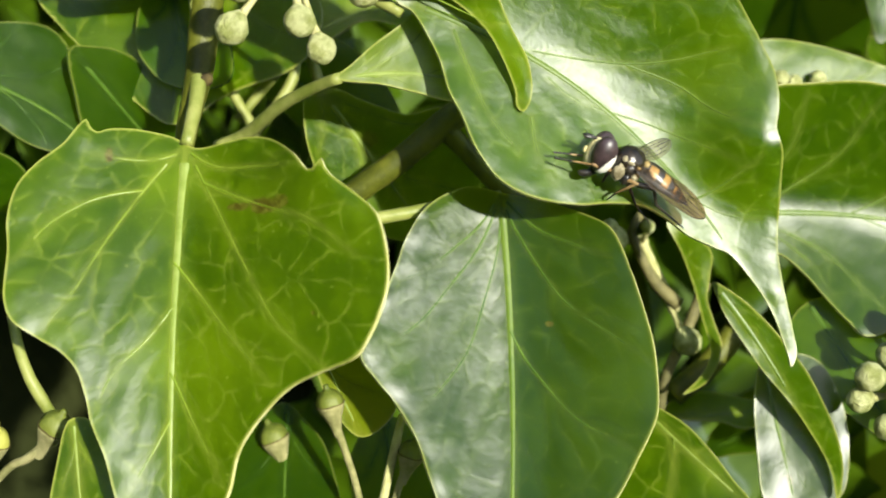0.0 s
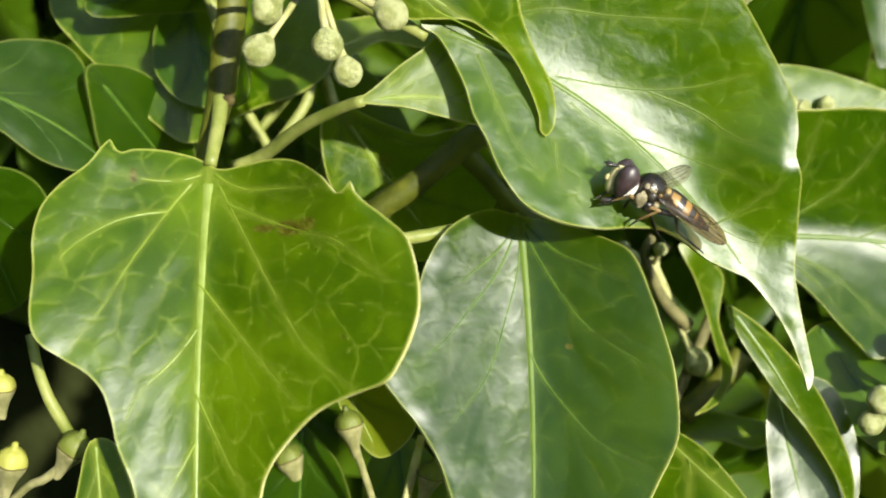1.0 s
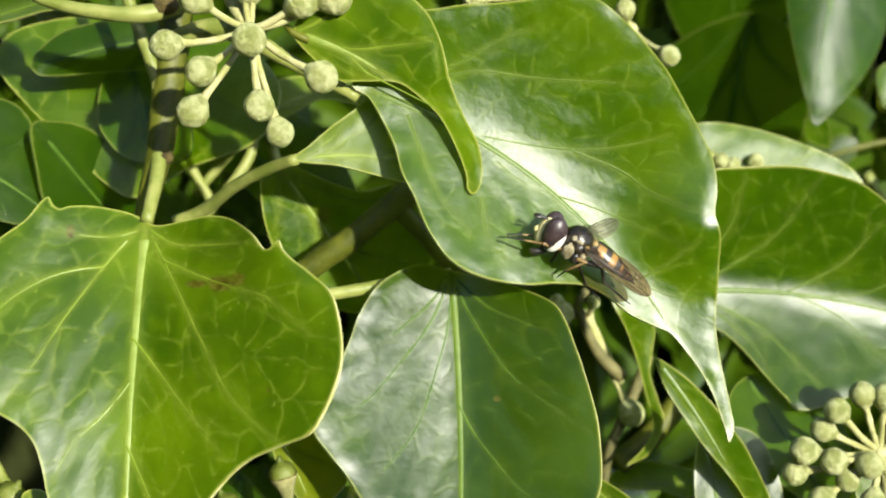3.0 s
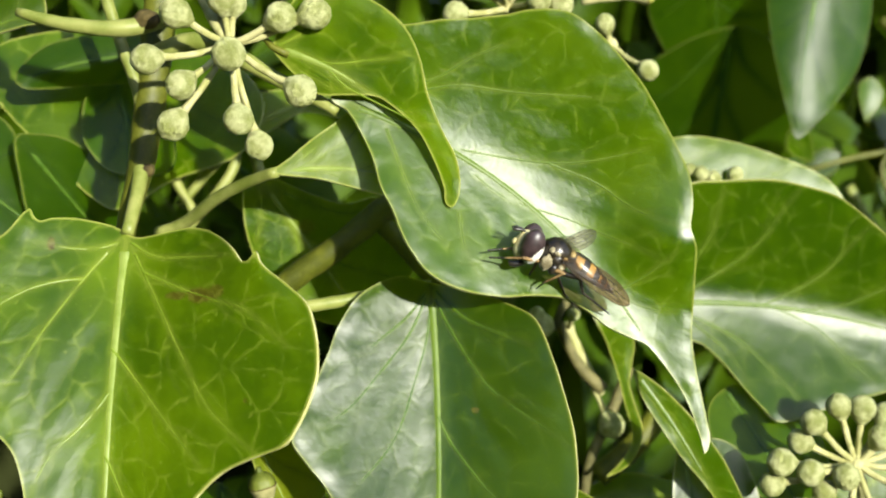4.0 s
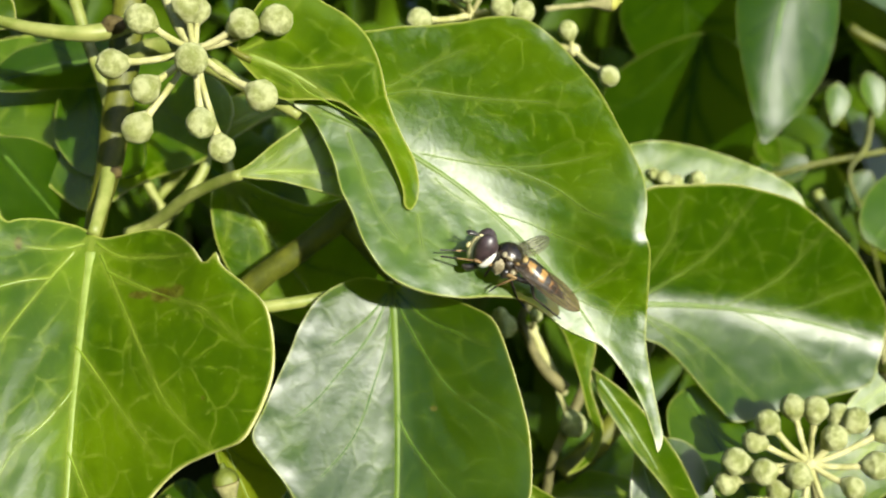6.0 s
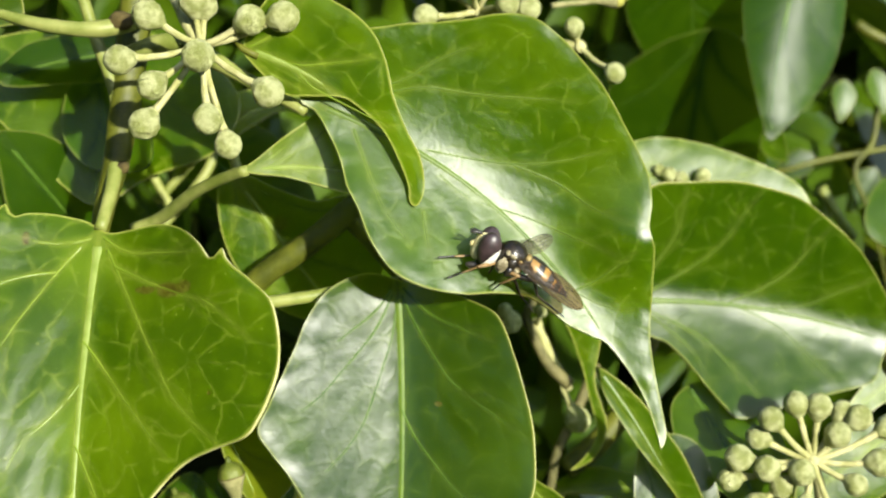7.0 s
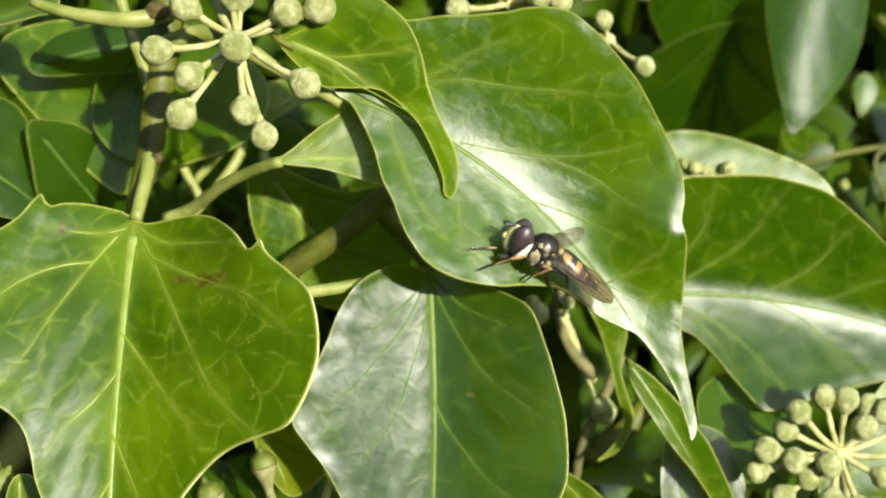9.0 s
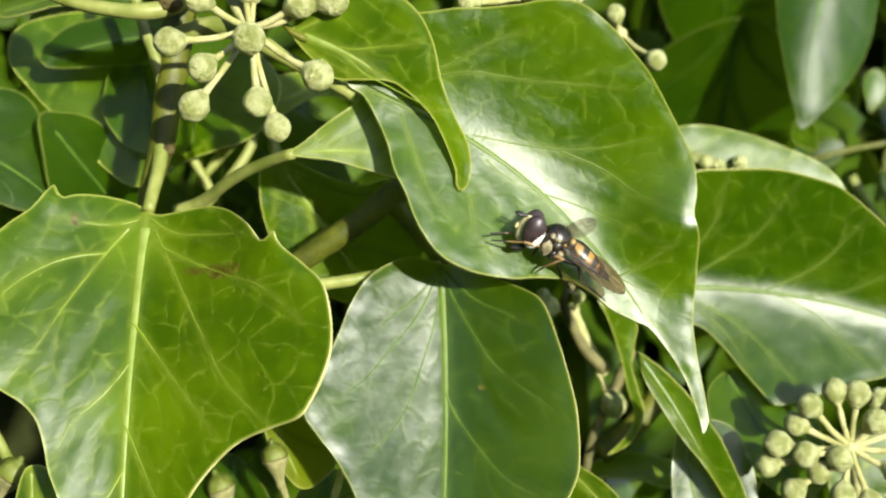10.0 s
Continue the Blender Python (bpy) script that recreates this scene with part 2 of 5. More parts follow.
# the hedge's body, its shade painted near-black: a long bank with a sloping front, a rounded top and a steep back
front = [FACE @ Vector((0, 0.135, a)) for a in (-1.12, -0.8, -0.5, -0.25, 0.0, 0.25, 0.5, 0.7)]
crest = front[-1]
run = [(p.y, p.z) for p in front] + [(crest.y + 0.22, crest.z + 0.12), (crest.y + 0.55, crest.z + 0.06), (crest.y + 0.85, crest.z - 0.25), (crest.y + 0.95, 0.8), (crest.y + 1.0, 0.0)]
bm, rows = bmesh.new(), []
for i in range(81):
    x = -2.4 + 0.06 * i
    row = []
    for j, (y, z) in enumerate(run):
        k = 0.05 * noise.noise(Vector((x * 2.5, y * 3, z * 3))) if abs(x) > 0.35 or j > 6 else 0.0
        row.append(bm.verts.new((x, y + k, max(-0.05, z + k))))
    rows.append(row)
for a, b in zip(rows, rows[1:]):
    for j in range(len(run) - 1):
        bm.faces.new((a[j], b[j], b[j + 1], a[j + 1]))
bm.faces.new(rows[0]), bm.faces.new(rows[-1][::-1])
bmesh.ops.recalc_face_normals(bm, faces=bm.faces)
backdrop = tagged(link("backdrop", bm, [painted_shade]), "near-black backdrop painted as shade inside the hedge", "hedge", kind="structure")


def unseen_screen(name, start, end, high, deep):
    """An added, unseen hedge-like screen between two points of the ground, with an uneven face and a rounded top; it
    closes the place round the viewer and darkens what the leaves reflect.
    """
    p, q = Vector((*start, 0)), Vector((*end, 0))
    along = (q - p).normalized()
    out = Vector((along.y, -along.x, 0))
    prof = [(0.0, 0.2 * i) for i in range(int((high - 0.2) / 0.2))] + [(deep * 0.15, high - 0.1), (deep * 0.45, high), (deep * 0.85, high - 0.25), (deep, high * 0.5), (deep, 0.0)]
    bm, rows = bmesh.new(), []
    for i in range(int((q - p).length / 0.15) + 1):
        row = []
        for d, z in prof:
            c = p + along * (0.15 * i) + out * d
            k = Vector((c.x * 1.6, c.y * 1.6, z * 1.6))
            c = c + out * (0.22 * noise.noise(k) + 0.12 * noise.noise(k * 4))
            row.append(bm.verts.new((c.x, c.y, max(-0.05, z + (0.25 * noise.noise(k * 2) if z > 0.5 else 0.0)))))
        rows.append(row)
    for a, b in zip(rows, rows[1:]):
        for j in range(len(a) - 1):
            bm.faces.new((a[j], a[j + 1], b[j + 1], b[j]))
    bm.faces.new(rows[0][::-1]), bm.faces.new(rows[-1])
    bmesh.ops.recalc_face_normals(bm, faces=bm.faces)
    return tagged(link(name, bm, [screen_green]), "unseen dark green screen added around the viewer", "hedge", kind="structure")


# Unseen screens, added to keep bright low sky out of the leaves' gloss.
unseen_screen("screen_south", (-3.2, -3.0), (6.0, -3.0), 3.7, 1.2)
unseen_screen("screen_west", (-3.2, 4.0), (-3.2, -4.2), 5.0, 1.4)


# ---- ivy leaves ----
def inside(points, poly):
    x, y = points[:, 0], points[:, 1]
    hit = np.zeros(len(points), bool)
    px, py = poly[:, 0], poly[:, 1]
    for i in range(len(poly)):
        j = i - 1
        cross = (py[i] > y) != (py[j] > y)
        with np.errstate(divide="ignore", invalid="ignore"):
            at = (px[j] - px[i]) * (y - py[i]) / (py[j] - py[i] + 1e-12) + px[i]
        hit ^= cross & (x < at)
    return hit


def nearest(points, run):
    """Distance of each point to the nearest of a run of points, in slices."""
    out = np.empty(len(points))
    for i in range(0, len(points), 1500):
        d = points[i:i + 1500, None, :] - run[None, :, :]
        out[i:i + 1500] = np.sqrt((d ** 2).sum(2).min(1))
    return out


def leaf_relief(u, v, length, lean, fold, soft, bow, droop, lumps):
    """Height of the blade over its plane: tilt, fold along the bowed midrib, droop to the tip, local lumps."""
    s = u / length
    w = v - bow * 4 * s * (1 - s)
    h = lean[0] * u + lean[1] * v + np.where(w < 0, fold[0], fold[1]) * (np.sqrt(w * w + soft * soft) - soft) + droop * s * s
    for lu, lv, r, k in lumps:
        h = h + k * np.exp(-((u - lu) ** 2 + (v - lv) ** 2) / (r * r))
    return h


def leaf_veins(length, bow, targets, rng, branches):
    """Midrib, the side veins from the base to each target, and branches of all of them: (points, half width, strength)."""
    s = np.linspace(0, 1, 120)
    mid = np.stack([s * length, bow * 4 * s * (1 - s)], 1)
    mains = [(mid, 0.32, 1.0)]
    for target in targets:
        if len(target) > 2:
            mains.append((spline(target, 0.4), 0.22, 0.8))
            continue
        tu, tv = target
        if tu > 0.9 * length and abs(tv) < 2:
            continue
        s0 = 0.0 if tu < 0.62 * length else 0.18 + 0.25 * rng.random()
        a = np.array([s0 * length, bow * 4 * s0 * (1 - s0)])
        b = np.array([tu, tv])
        side = np.array([-(b - a)[1], (b - a)[0]])
        k = np.linspace(0, 1, 70)[:, None]
        swing = 0.10 * math.copysign(1, -tv) * 4 * k * (1 - k) + 0.016 * np.sin(k * 11 + 6 * rng.random()) * k
        mains.append((a + (b - a) * k + side * swing, 0.22, 0.8))
    out = []
    for run, w, q in mains:
        out.append((run, w, q))
        if not branches:
            continue
        total = np.linalg.norm(run[-1] - run[0])
        n = max(2, int(total / 9.0))
        for i in range(1, n):
            for sgn in (-1, 1):
                j = min(len(run) - 2, int((i + 0.5 * (sgn > 0) + 0.3 * rng.random()) / (n + 0.5) * len(run)))
                d = run[j + 1] - run[j]
                a = math.atan2(d[1], d[0]) + sgn * (0.62 + 0.30 * rng.random())
                ln = total * (0.20 + 0.26 * (1 - j / len(run))) * (0.7 + 0.6 * rng.random())
                k = np.linspace(0, 1, 36)
                bend = -sgn * 0.5 * k
                pts = run[j] + np.stack([np.cos(a + bend) * k * ln, np.sin(a + bend) * k * ln], 1)
                pts = pts + 0.16 * np.stack([np.sin(k * 9 + j), np.cos(k * 8 + j)], 1) * k[:, None]
                out.append((pts, 0.07, 0.36))
    return out


def vein_ridge(run, wide, co, h):
    """A low rounded ridge along a vein, resting on the blade's surface and tapering to its end."""
    run = spline(run, 0.5)
    side = np.gradient(run, axis=0)
    side = np.stack([-side[:, 1], side[:, 0]], 1) / (np.linalg.norm(side, axis=1)[:, None] + 1e-9)
    fade = np.linspace(1.0, 0.3, len(run))[:, None]
    bm, rows = bmesh.new(), []
    for off, rise in ((-1.0, -0.14), (-0.55, 0.10), (0.0, 0.17), (0.55, 0.10), (1.0, -0.14)):
        p = run + side * fade * wide * off
        z = np.empty(len(p))
        for i, q in enumerate(p):
            d = ((co - q) ** 2).sum(1)
            near = np.argpartition(d, 5)[:5]
            k = 1 / (d[near] + 0.02)
            z[i] = (h[near] * k).sum() / k.sum()
        z = np.convolve(np.pad(z, 2, "edge"), np.ones(5) / 5, "valid") + rise * wide * fade[:, 0] * 1.2
        rows.append([bm.verts.new((a * MM, b * MM, c * MM)) for (a, b), c in zip(p, z)])
    for r0, r1 in zip(rows, rows[1:]):
        for j in range(len(run) - 1):
            bm.faces.new((r0[j], r0[j + 1], r1[j + 1], r1[j]))
    bmesh.ops.recalc_face_normals(bm, faces=bm.faces)
    if sum(f.normal.z for f in bm.faces) < 0:
        bmesh.ops.reverse_faces(bm, faces=bm.faces)
    return bm


from mathutils import geometry

leaf_count = [0]


def ivy_leaf(base, turn, length, outline, lean=(0, 0), fold=(0, 0), soft=1.2, bow=0.0, droop=0.0, lumps=(), veins=(), marks=(), res=0.5,
             mat=None, label="", thick=0.32):
    """One ivy leaf: a thin folded blade with raised veins and a pale margin. outline and veins are (along, across) in millimetres."""
    leaf_count[0] += 1
    rng = random.Random(leaf_count[0])
    edge = spline(outline, res, closed=True)
    lo, hi = edge.min(0), edge.max(0)
    gu, gv = np.meshgrid(np.arange(lo[0], hi[0], res), np.arange(lo[1], hi[1], res * 0.87))
    gu = gu + (np.arange(gu.shape[0]) % 2)[:, None] * res * 0.5
    grid = np.stack([gu.ravel(), gv.ravel()], 1)
    grid = grid[inside(grid, edge)]
    band = 0.24
    grid = grid[nearest(grid, edge) > band + res * 0.45]
    along = np.roll(edge, -1, 0) - np.roll(edge, 1, 0)
    along /= np.linalg.norm(along, axis=1)[:, None] + 1e-9
    across = np.stack([-along[:, 1], along[:, 0]], 1)
    ring = np.concatenate([edge + across * band, edge - across * band])
    ring = ring[inside(ring, edge)]
    ring = ring[nearest(ring, edge) > band * 0.9]
    pts = np.concatenate([edge, ring, grid])
    n = len(edge)
    co, _, faces, _, _, _ = geometry.delaunay_2d_cdt([Vector(p) for p in pts], [(i, (i + 1) % n) for i in range(n)], [], 1, 1e-5)
    co = np.array([tuple(c) for c in co])
    u, v = co[:, 0], co[:, 1]
    d_edge = nearest(co, edge)
    vein, halo, d_main = np.zeros(len(co)), np.zeros(len(co)), np.full(len(co), 99.0)
    runs = leaf_veins(length, bow, veins, rng, res < 0.5)
    for run, w, q in runs:
        d = nearest(co, run)
        taper = 1.0 - 0.55 * np.clip(np.linalg.norm(co - run[0], axis=1) / (np.linalg.norm(run[-1] - run[0]) + 1e-6), 0, 1)
        vein = np.maximum(vein, q * taper * np.exp(-(d / (w + 0.35 * res)) ** 2))
        halo = np.maximum(halo, q * np.exp(-(d / (0.25 + 0.8 * q)) ** 2))
        d_main = np.minimum(d_main, d / (0.4 + q))
    h = leaf_relief(u, v, length, lean, fold, soft, bow, droop, lumps)
    h = h + 0.08 * (1 - np.exp(-(d_main / 1.6) ** 2))
    wav = np.array([noise.noise(Vector((a * 0.16, b * 0.16, leaf_count[0] * 7.3))) for a, b in co])
    wav2 = np.array([noise.noise(Vector((a * 0.45, b * 0.45, leaf_count[0] * 3.1))) for a, b in co])
    h = h + 0.13 * wav + 0.02 * wav2 + 0.14 * wav2 * np.exp(-d_edge / 1.5) - 0.10 * np.exp(-(d_edge / 0.8) ** 2)
    mark = np.zeros(len(co))
    for mu, mv, ru, rv in marks:
        mark = np.maximum(mark, np.exp(-(((u - mu) / ru) ** 2 + ((v - mv) / rv) ** 2)))
    me = bpy.data.meshes.new("ivy_leaf")
    me.from_pydata([(a * MM, b * MM, c * MM) for a, b, c in zip(u, v, h)], [], [tuple(f) for f in faces])
    me.polygons.foreach_set("use_smooth", [True] * len(me.polygons))
    for name, values in (("vein", vein), ("halo", halo), ("edge", np.clip(1.05 - d_edge / 0.2, 0, 1)), ("mark", mark)):
        me.attributes.new(name, "FLOAT", "POINT").data.foreach_set("value", values.astype(np.float32))
    uv = me.uv_layers.new(name="UVMap")
    idx = np.empty(len(me.loops), np.int32)
    me.loops.foreach_get("vertex_index", idx)
    uv.data.foreach_set("uv", co[idx].astype(np.float32).ravel())
    me.update()
    if sum(p.normal.z for p in me.polygons) < 0:
        me.flip_normals()
    uses = {}
    for p in me.polygons:
        for key in p.edge_keys:
            uses[key] = uses.get(key, 0) + 1
    for e in me.edges:
        e.use_edge_sharp = uses.get(e.key, 0) == 1
    me.materials.append(mat)
    # darker rims go with the shade-coloured, back and far leaves
    me.materials.append(rib_dark if mat in (leaf_painted_shade, leaf_back, leaf_far) else leaf_margin)
    me.materials.append(leaf_under)
    ob = tagged(new("ivy_leaf"), label, "leaf", "leaves of the ivy")
    ob.matrix_world = face(*base, 90) @ pose(0, 0, 0, 0, 0, turn)
    blade = new("blade", me)
    blade.parent = ob
    so = blade.modifiers.new("thickness", "SOLIDIFY")
    so.thickness, so.offset, so.material_offset_rim, so.material_offset, so.use_quality_normals = thick * MM, -1.0, 1, 2, False
    # midrib and main veins: low ridges that lie on the blade
    for i, (run, w, q) in enumerate(r for r in runs if r[2] > 0.7):
        run = run[::6] if len(run) > 70 else run[::5]
        run = run[inside(run, edge) & (nearest(run, edge) > 0.5)]
        if len(run) < 4:
            continue
        wide = (0.46 if i == 0 else 0.12) * min(1.0, length / 26)
        part("midrib" if i == 0 else "side_vein", vein_ridge(run, wide, co, h), (rib_side if i else rib_pale) if mat in (leaf_bright, leaf_light, leaf_yellow) else rib_dark if mat in (leaf_painted_shade, leaf_back, leaf_far) or i and mat == leaf_dark else rib_mid, ob)
    return ob


ivy_leaf((-23.8, 5.7, 9.8), -88.5, 37.1,
         [(0.1, -0.0), (-0.5, -1.0), (-0.9, -2.1), (-1.4, -4.6), (-1.4, -6.7), (-1.1, -7.7), (-1.6, -8.3), (-2.3, -8.7), (-1.7, -9.3), (0.0, -10.5), (2.0, -12.8), (4.1, -14.1), (6.9, -14.5), (9.9, -14.2), (13.2, -14.2), (15.4, -13.5), (17.0, -11.5), (18.3, -9.5), (19.9, -8.1), (22.1, -7.3), (24.5, -6.7), (27.3, -5.5), (30.6, -4.6), (34.4, -3.0), (37.3, -0.2), (34.4, 2.6), (30.6, 5.0), (27.3, 5.9), (24.9, 7.3), (21.9, 10.1), (20.3, 13.0), (19.0, 16.1), (17.3, 17.4), (15.1, 18.4), (12.9, 19.0), (10.2, 18.9), (7.3, 18.1), (5.4, 16.2), (4.1, 14.5), (3.2, 13.7), (2.4, 13.4), (3.0, 12.9), (3.3, 12.1), (1.6, 10.6), (0.2, 8.5), (-0.2, 6.2), (0.2, 3.4), (0.5, 1.2)],
         lean=(0.44, 0.0), fold=(0.31, 0.60), soft=2.2, bow=-0.3, droop=-5.6, lumps=[(-1.6, -9.0, 4.0, 0.8), (2.6, 12.8, 4.0, 2.2)],
         veins=[((0.2, -0.2), (2.6, -2.2), (5.2, -4.0), (9.2, -6.5), (13.3, -8.7), (16.4, -11.0)), ((4.4, -3.5), (4.7, -6.0), (5.6, -8.6), (7.6, -11.4), (10.4, -13.6)),
                ((0.2, 0.2), (2.6, 1.2), (5.5, 2.9), (8.5, 4.6), (11.6, 6.4), (16.2, 9.3), (19.6, 13.4)), ((3.9, 2.0), (5.4, 5.6), (6.6, 9.2), (7.6, 12.4), (10.6, 16.2)),
                ((1.0, 0.5), (2.4, 3.0), (2.6, 6.4), (2.6, 11.8)), ((11.0, -0.5), (13.6, 1.8), (17.0, 4.8), (21.0, 8.6)), ((15.0, -0.5), (17.6, -2.4), (20.4, -5.2), (23.4, -6.4)),
                ((20.5, -0.4), (23.6, 1.2), (27.2, 3.2), (29.6, 4.6)), ((24.5, -0.3), (27.0, -1.6), (30.4, -3.6)), ((1.0, -0.8), (1.6, -3.6), (1.0, -8.0))], res=0.3, mat=leaf_bright, marks=[(6.2, 5.5, 0.45, 1.40), (6.2, 7.9, 0.90, 1.60), (5.9, 9.5, 0.80, 1.00), (15.4, 12.7, 0.30, 0.30), (1.1, -6.6, 0.90, 0.40)],
         label="large glossy three-lobed ivy leaf, yellow-green with a brown scar")
ivy_leaf((5.6, 11.5, 5.3), -89.7, 36.0,
         [(-0.2, 0.0), (-0.8, -3.0), (0.2, -5.8), (1.8, -7.7), (4.4, -9.2), (6.7, -10.0), (9.4, -11.1), (12.4, -12.3), (14.9, -13.2), (17.2, -11.7), (19.3, -10.0), (22.5, -8.1), (26.5, -6.7), (30.3, -5.2), (34.1, -2.4), (36.0, 0.0), (34.3, 3.0), (30.4, 7.0), (27.0, 9.8), (23.8, 11.6), (20.9, 13.1), (18.5, 13.6), (14.0, 13.4), (9.5, 12.4), (5.3, 11.1), (3.2, 10.0), (2.1, 8.1), (1.0, 5.1), (0.3, 2.4)],
         lean=(0.16, 0.0), fold=(0.39, 0.5), soft=2.6, bow=0.8, droop=6.2,
         veins=[(8.4, -10.7), (14.7, -12.2), (20.8, -8.0), (5.8, 10.1), (15.5, 13.1), (23.4, 11.2), (35.1, -0.5)], res=0.3, mat=leaf_dark, marks=[(12.4, 4.4, 0.35, 0.50)],
         label="dark glossy drooping ivy leaf with a pale midrib")
ivy_leaf((-4.2, 4.6, 23.0), -43.1, 49.1,
         [(-0.2, -0.0), (-1.0, 3.8), (-1.0, 7.1), (-0.2, 9.3), (0.8, 10.6), (2.2, 12.4), (4.7, 15.1), (6.5, 17.2), (7.8, 19.0), (9.8, 20.9), (11.8, 21.8), (14.8, 22.1), (17.5, 22.0), (20.5, 21.7), (23.8, 20.8), (27.1, 19.8), (30.1, 18.5), (32.2, 16.6), (33.5, 14.8), (35.4, 13.7), (37.4, 11.7), (39.6, 9.3), (41.1, 7.6), (43.6, 5.5), (47.3, 2.9), (49.1, 1.5), (49.7, 0.1), (48.4, 0.9), (45.3, 2.5), (42.3, 3.4), (38.8, 3.9), (36.9, 3.3), (34.5, 2.5), (31.8, 2.2), (29.4, 1.5), (27.1, -0.4), (25.2, -2.4), (23.0, -4.1), (20.5, -5.4), (18.1, -5.9), (15.6, -5.5), (13.8, -4.9), (11.7, -3.9), (9.4, -3.1), (6.9, -1.6), (4.4, -0.6), (1.9, 0.1)],
         lean=(0.01, -0.20), fold=(0.24, 0.50), soft=5.0, bow=6.0, droop=-0.8, lumps=[(32.6, 12.7, 4.4, 2.2), (26.7, 10.5, 9.0, -0.9)],
         veins=[((3.7, 6.0), (5.6, 8.0), (6.9, 12.2), (8.9, 16.4)), ((5.7, 6.7), (7.9, 9.5), (12.6, 13.0), (16.5, 16.3), (19.9, 19.0)), ((12.1, 5.0), (15.8, 7.5), (19.2, 10.1), (22.3, 13.3), (25.4, 17.8)), ((15.0, 4.3), (18.7, 4.7), (24.6, 7.6), (29.7, 9.5), (33.0, 10.6)), ((29.3, 4.2), (32.7, 5.3), (36.2, 6.5), (38.3, 8.1)), ((19.2, 10.1), (24.2, 12.1), (28.8, 12.7), (32.7, 14.1)), ((5.7, 1.5), (9.9, -0.6), (13.7, -2.2), (17.9, -2.8)), ((16.5, 0.4), (19.1, -1.7), (22.0, -2.7)), ((32.7, 5.3), (33.7, 8.3), (34.2, 12.1))], res=0.3, mat=leaf_mid,
         label="large glossy mid-green ivy leaf folded along its midrib")
ivy_leaf((-9.9, 3.0, 27.5), -41.6, 22.8,
         [(0.0, 0.0), (-0.9, 2.0), (-1.4, 4.3), (-1.2, 6.8), (0.9, 8.7), (3.3, 9.3), (5.7, 9.8), (8.4, 9.7), (11.2, 8.5), (13.9, 6.6), (17.1, 5.1), (19.9, 4.0), (21.9, 2.5), (22.8, 1.1), (22.8, 0.2), (22.0, 0.2), (20.9, 1.2), (18.3, 2.5), (15.3, 3.5), (11.8, 3.5), (10.1, 3.0), (7.8, 1.0), (6.0, -0.4), (3.6, -0.5), (1.3, -0.4)],
         lean=(-0.03, 0.09), fold=(-0.16, 0.12), soft=1.2, bow=3.0, droop=0.0,
         veins=[(1.0, 7.7), (9.9, 8.4), (8.9, 2.3), (16.2, 4.7)], res=0.35, mat=leaf_bright,
         label="yellow-green ivy leaf with a hooked drooping tip")
ivy_leaf((31.3, 22.8, 3.7), -7.3, 30.6,
         [(0.0, 0.0), (-1.5, 5.8), (-1.0, 10.9), (0.9, 13.1), (4.1, 13.9), (9.5, 14.8), (13.4, 14.7), (17.5, 14.0), (21.1, 12.2), (25.1, 9.7), (28.5, 6.3), (30.5, 3.4), (30.7, 0.0), (30.2, -2.5), (29.1, -4.9), (24.8, -6.7), (20.3, -8.5), (16.4, -10.3), (13.7, -11.0), (12.0, -9.7), (10.0, -7.8), (7.8, -5.6), (5.5, -3.9), (3.9, -3.5), (1.5, -2.7)],
         lean=(0.0, -0.05), fold=(0.38, 0.58), soft=3.6, bow=1.5, droop=0.6,
         veins=[(4.8, 13.1), (13.0, 14.3), (21.3, 11.7), (27.5, 6.8), (10.9, -7.7), (17.3, -9.6), (24.9, -6.4)], res=0.4, mat=leaf_broad,
         label="broad glossy green ivy leaf, its lower half turned up")
ivy_leaf((33.1, 18.8, -11.6), -80.5, 15.1,
         [(0.0, 0.0), (-0.4, 3.0), (0.9, 5.6), (4.0, 6.7), (7.5, 6.9), (12.0, 5.9), (14.6, 4.1), (16.2, -0.2), (13.4, -2.9), (8.9, -2.6), (4.4, -1.9), (1.6, -1.0)],
         lean=(0.24, 0.0), fold=(0.09, 0.09), soft=1.2, bow=0.0, droop=0.0,
         veins=[(6.8, 6.2), (6.7, -1.6), (14.3, 2.5)], res=0.5, mat=leaf_dark, marks=[(6.9, 2.3, 0.70, 0.50), (11.9, -0.1, 0.80, 0.50), (12.7, -0.7, 0.40, 0.50)],
         label="small glossy dark ivy leaf with dirt specks")
ivy_leaf((26.9, 13.9, -3.5), -59.7, 24.5,
         [(-0.1, 0.1), (1.8, 1.3), (5.0, 2.4), (8.6, 3.1), (11.8, 3.5), (15.4, 3.4), (18.7, 3.0), (21.8, 2.1), (24.2, 0.6), (24.7, -0.2), (22.8, 0.5), (20.6, 0.9), (17.2, 0.9), (13.9, 0.6), (9.8, -0.1), (6.1, -0.4), (2.8, -0.5)],
         lean=(0.0, 0.10), fold=(0.10, 0.25), soft=1.2, bow=1.0, droop=0.0,
         veins=[], res=0.4, mat=leaf_mid,
         label="narrow curled green ivy leaf seen edge on")
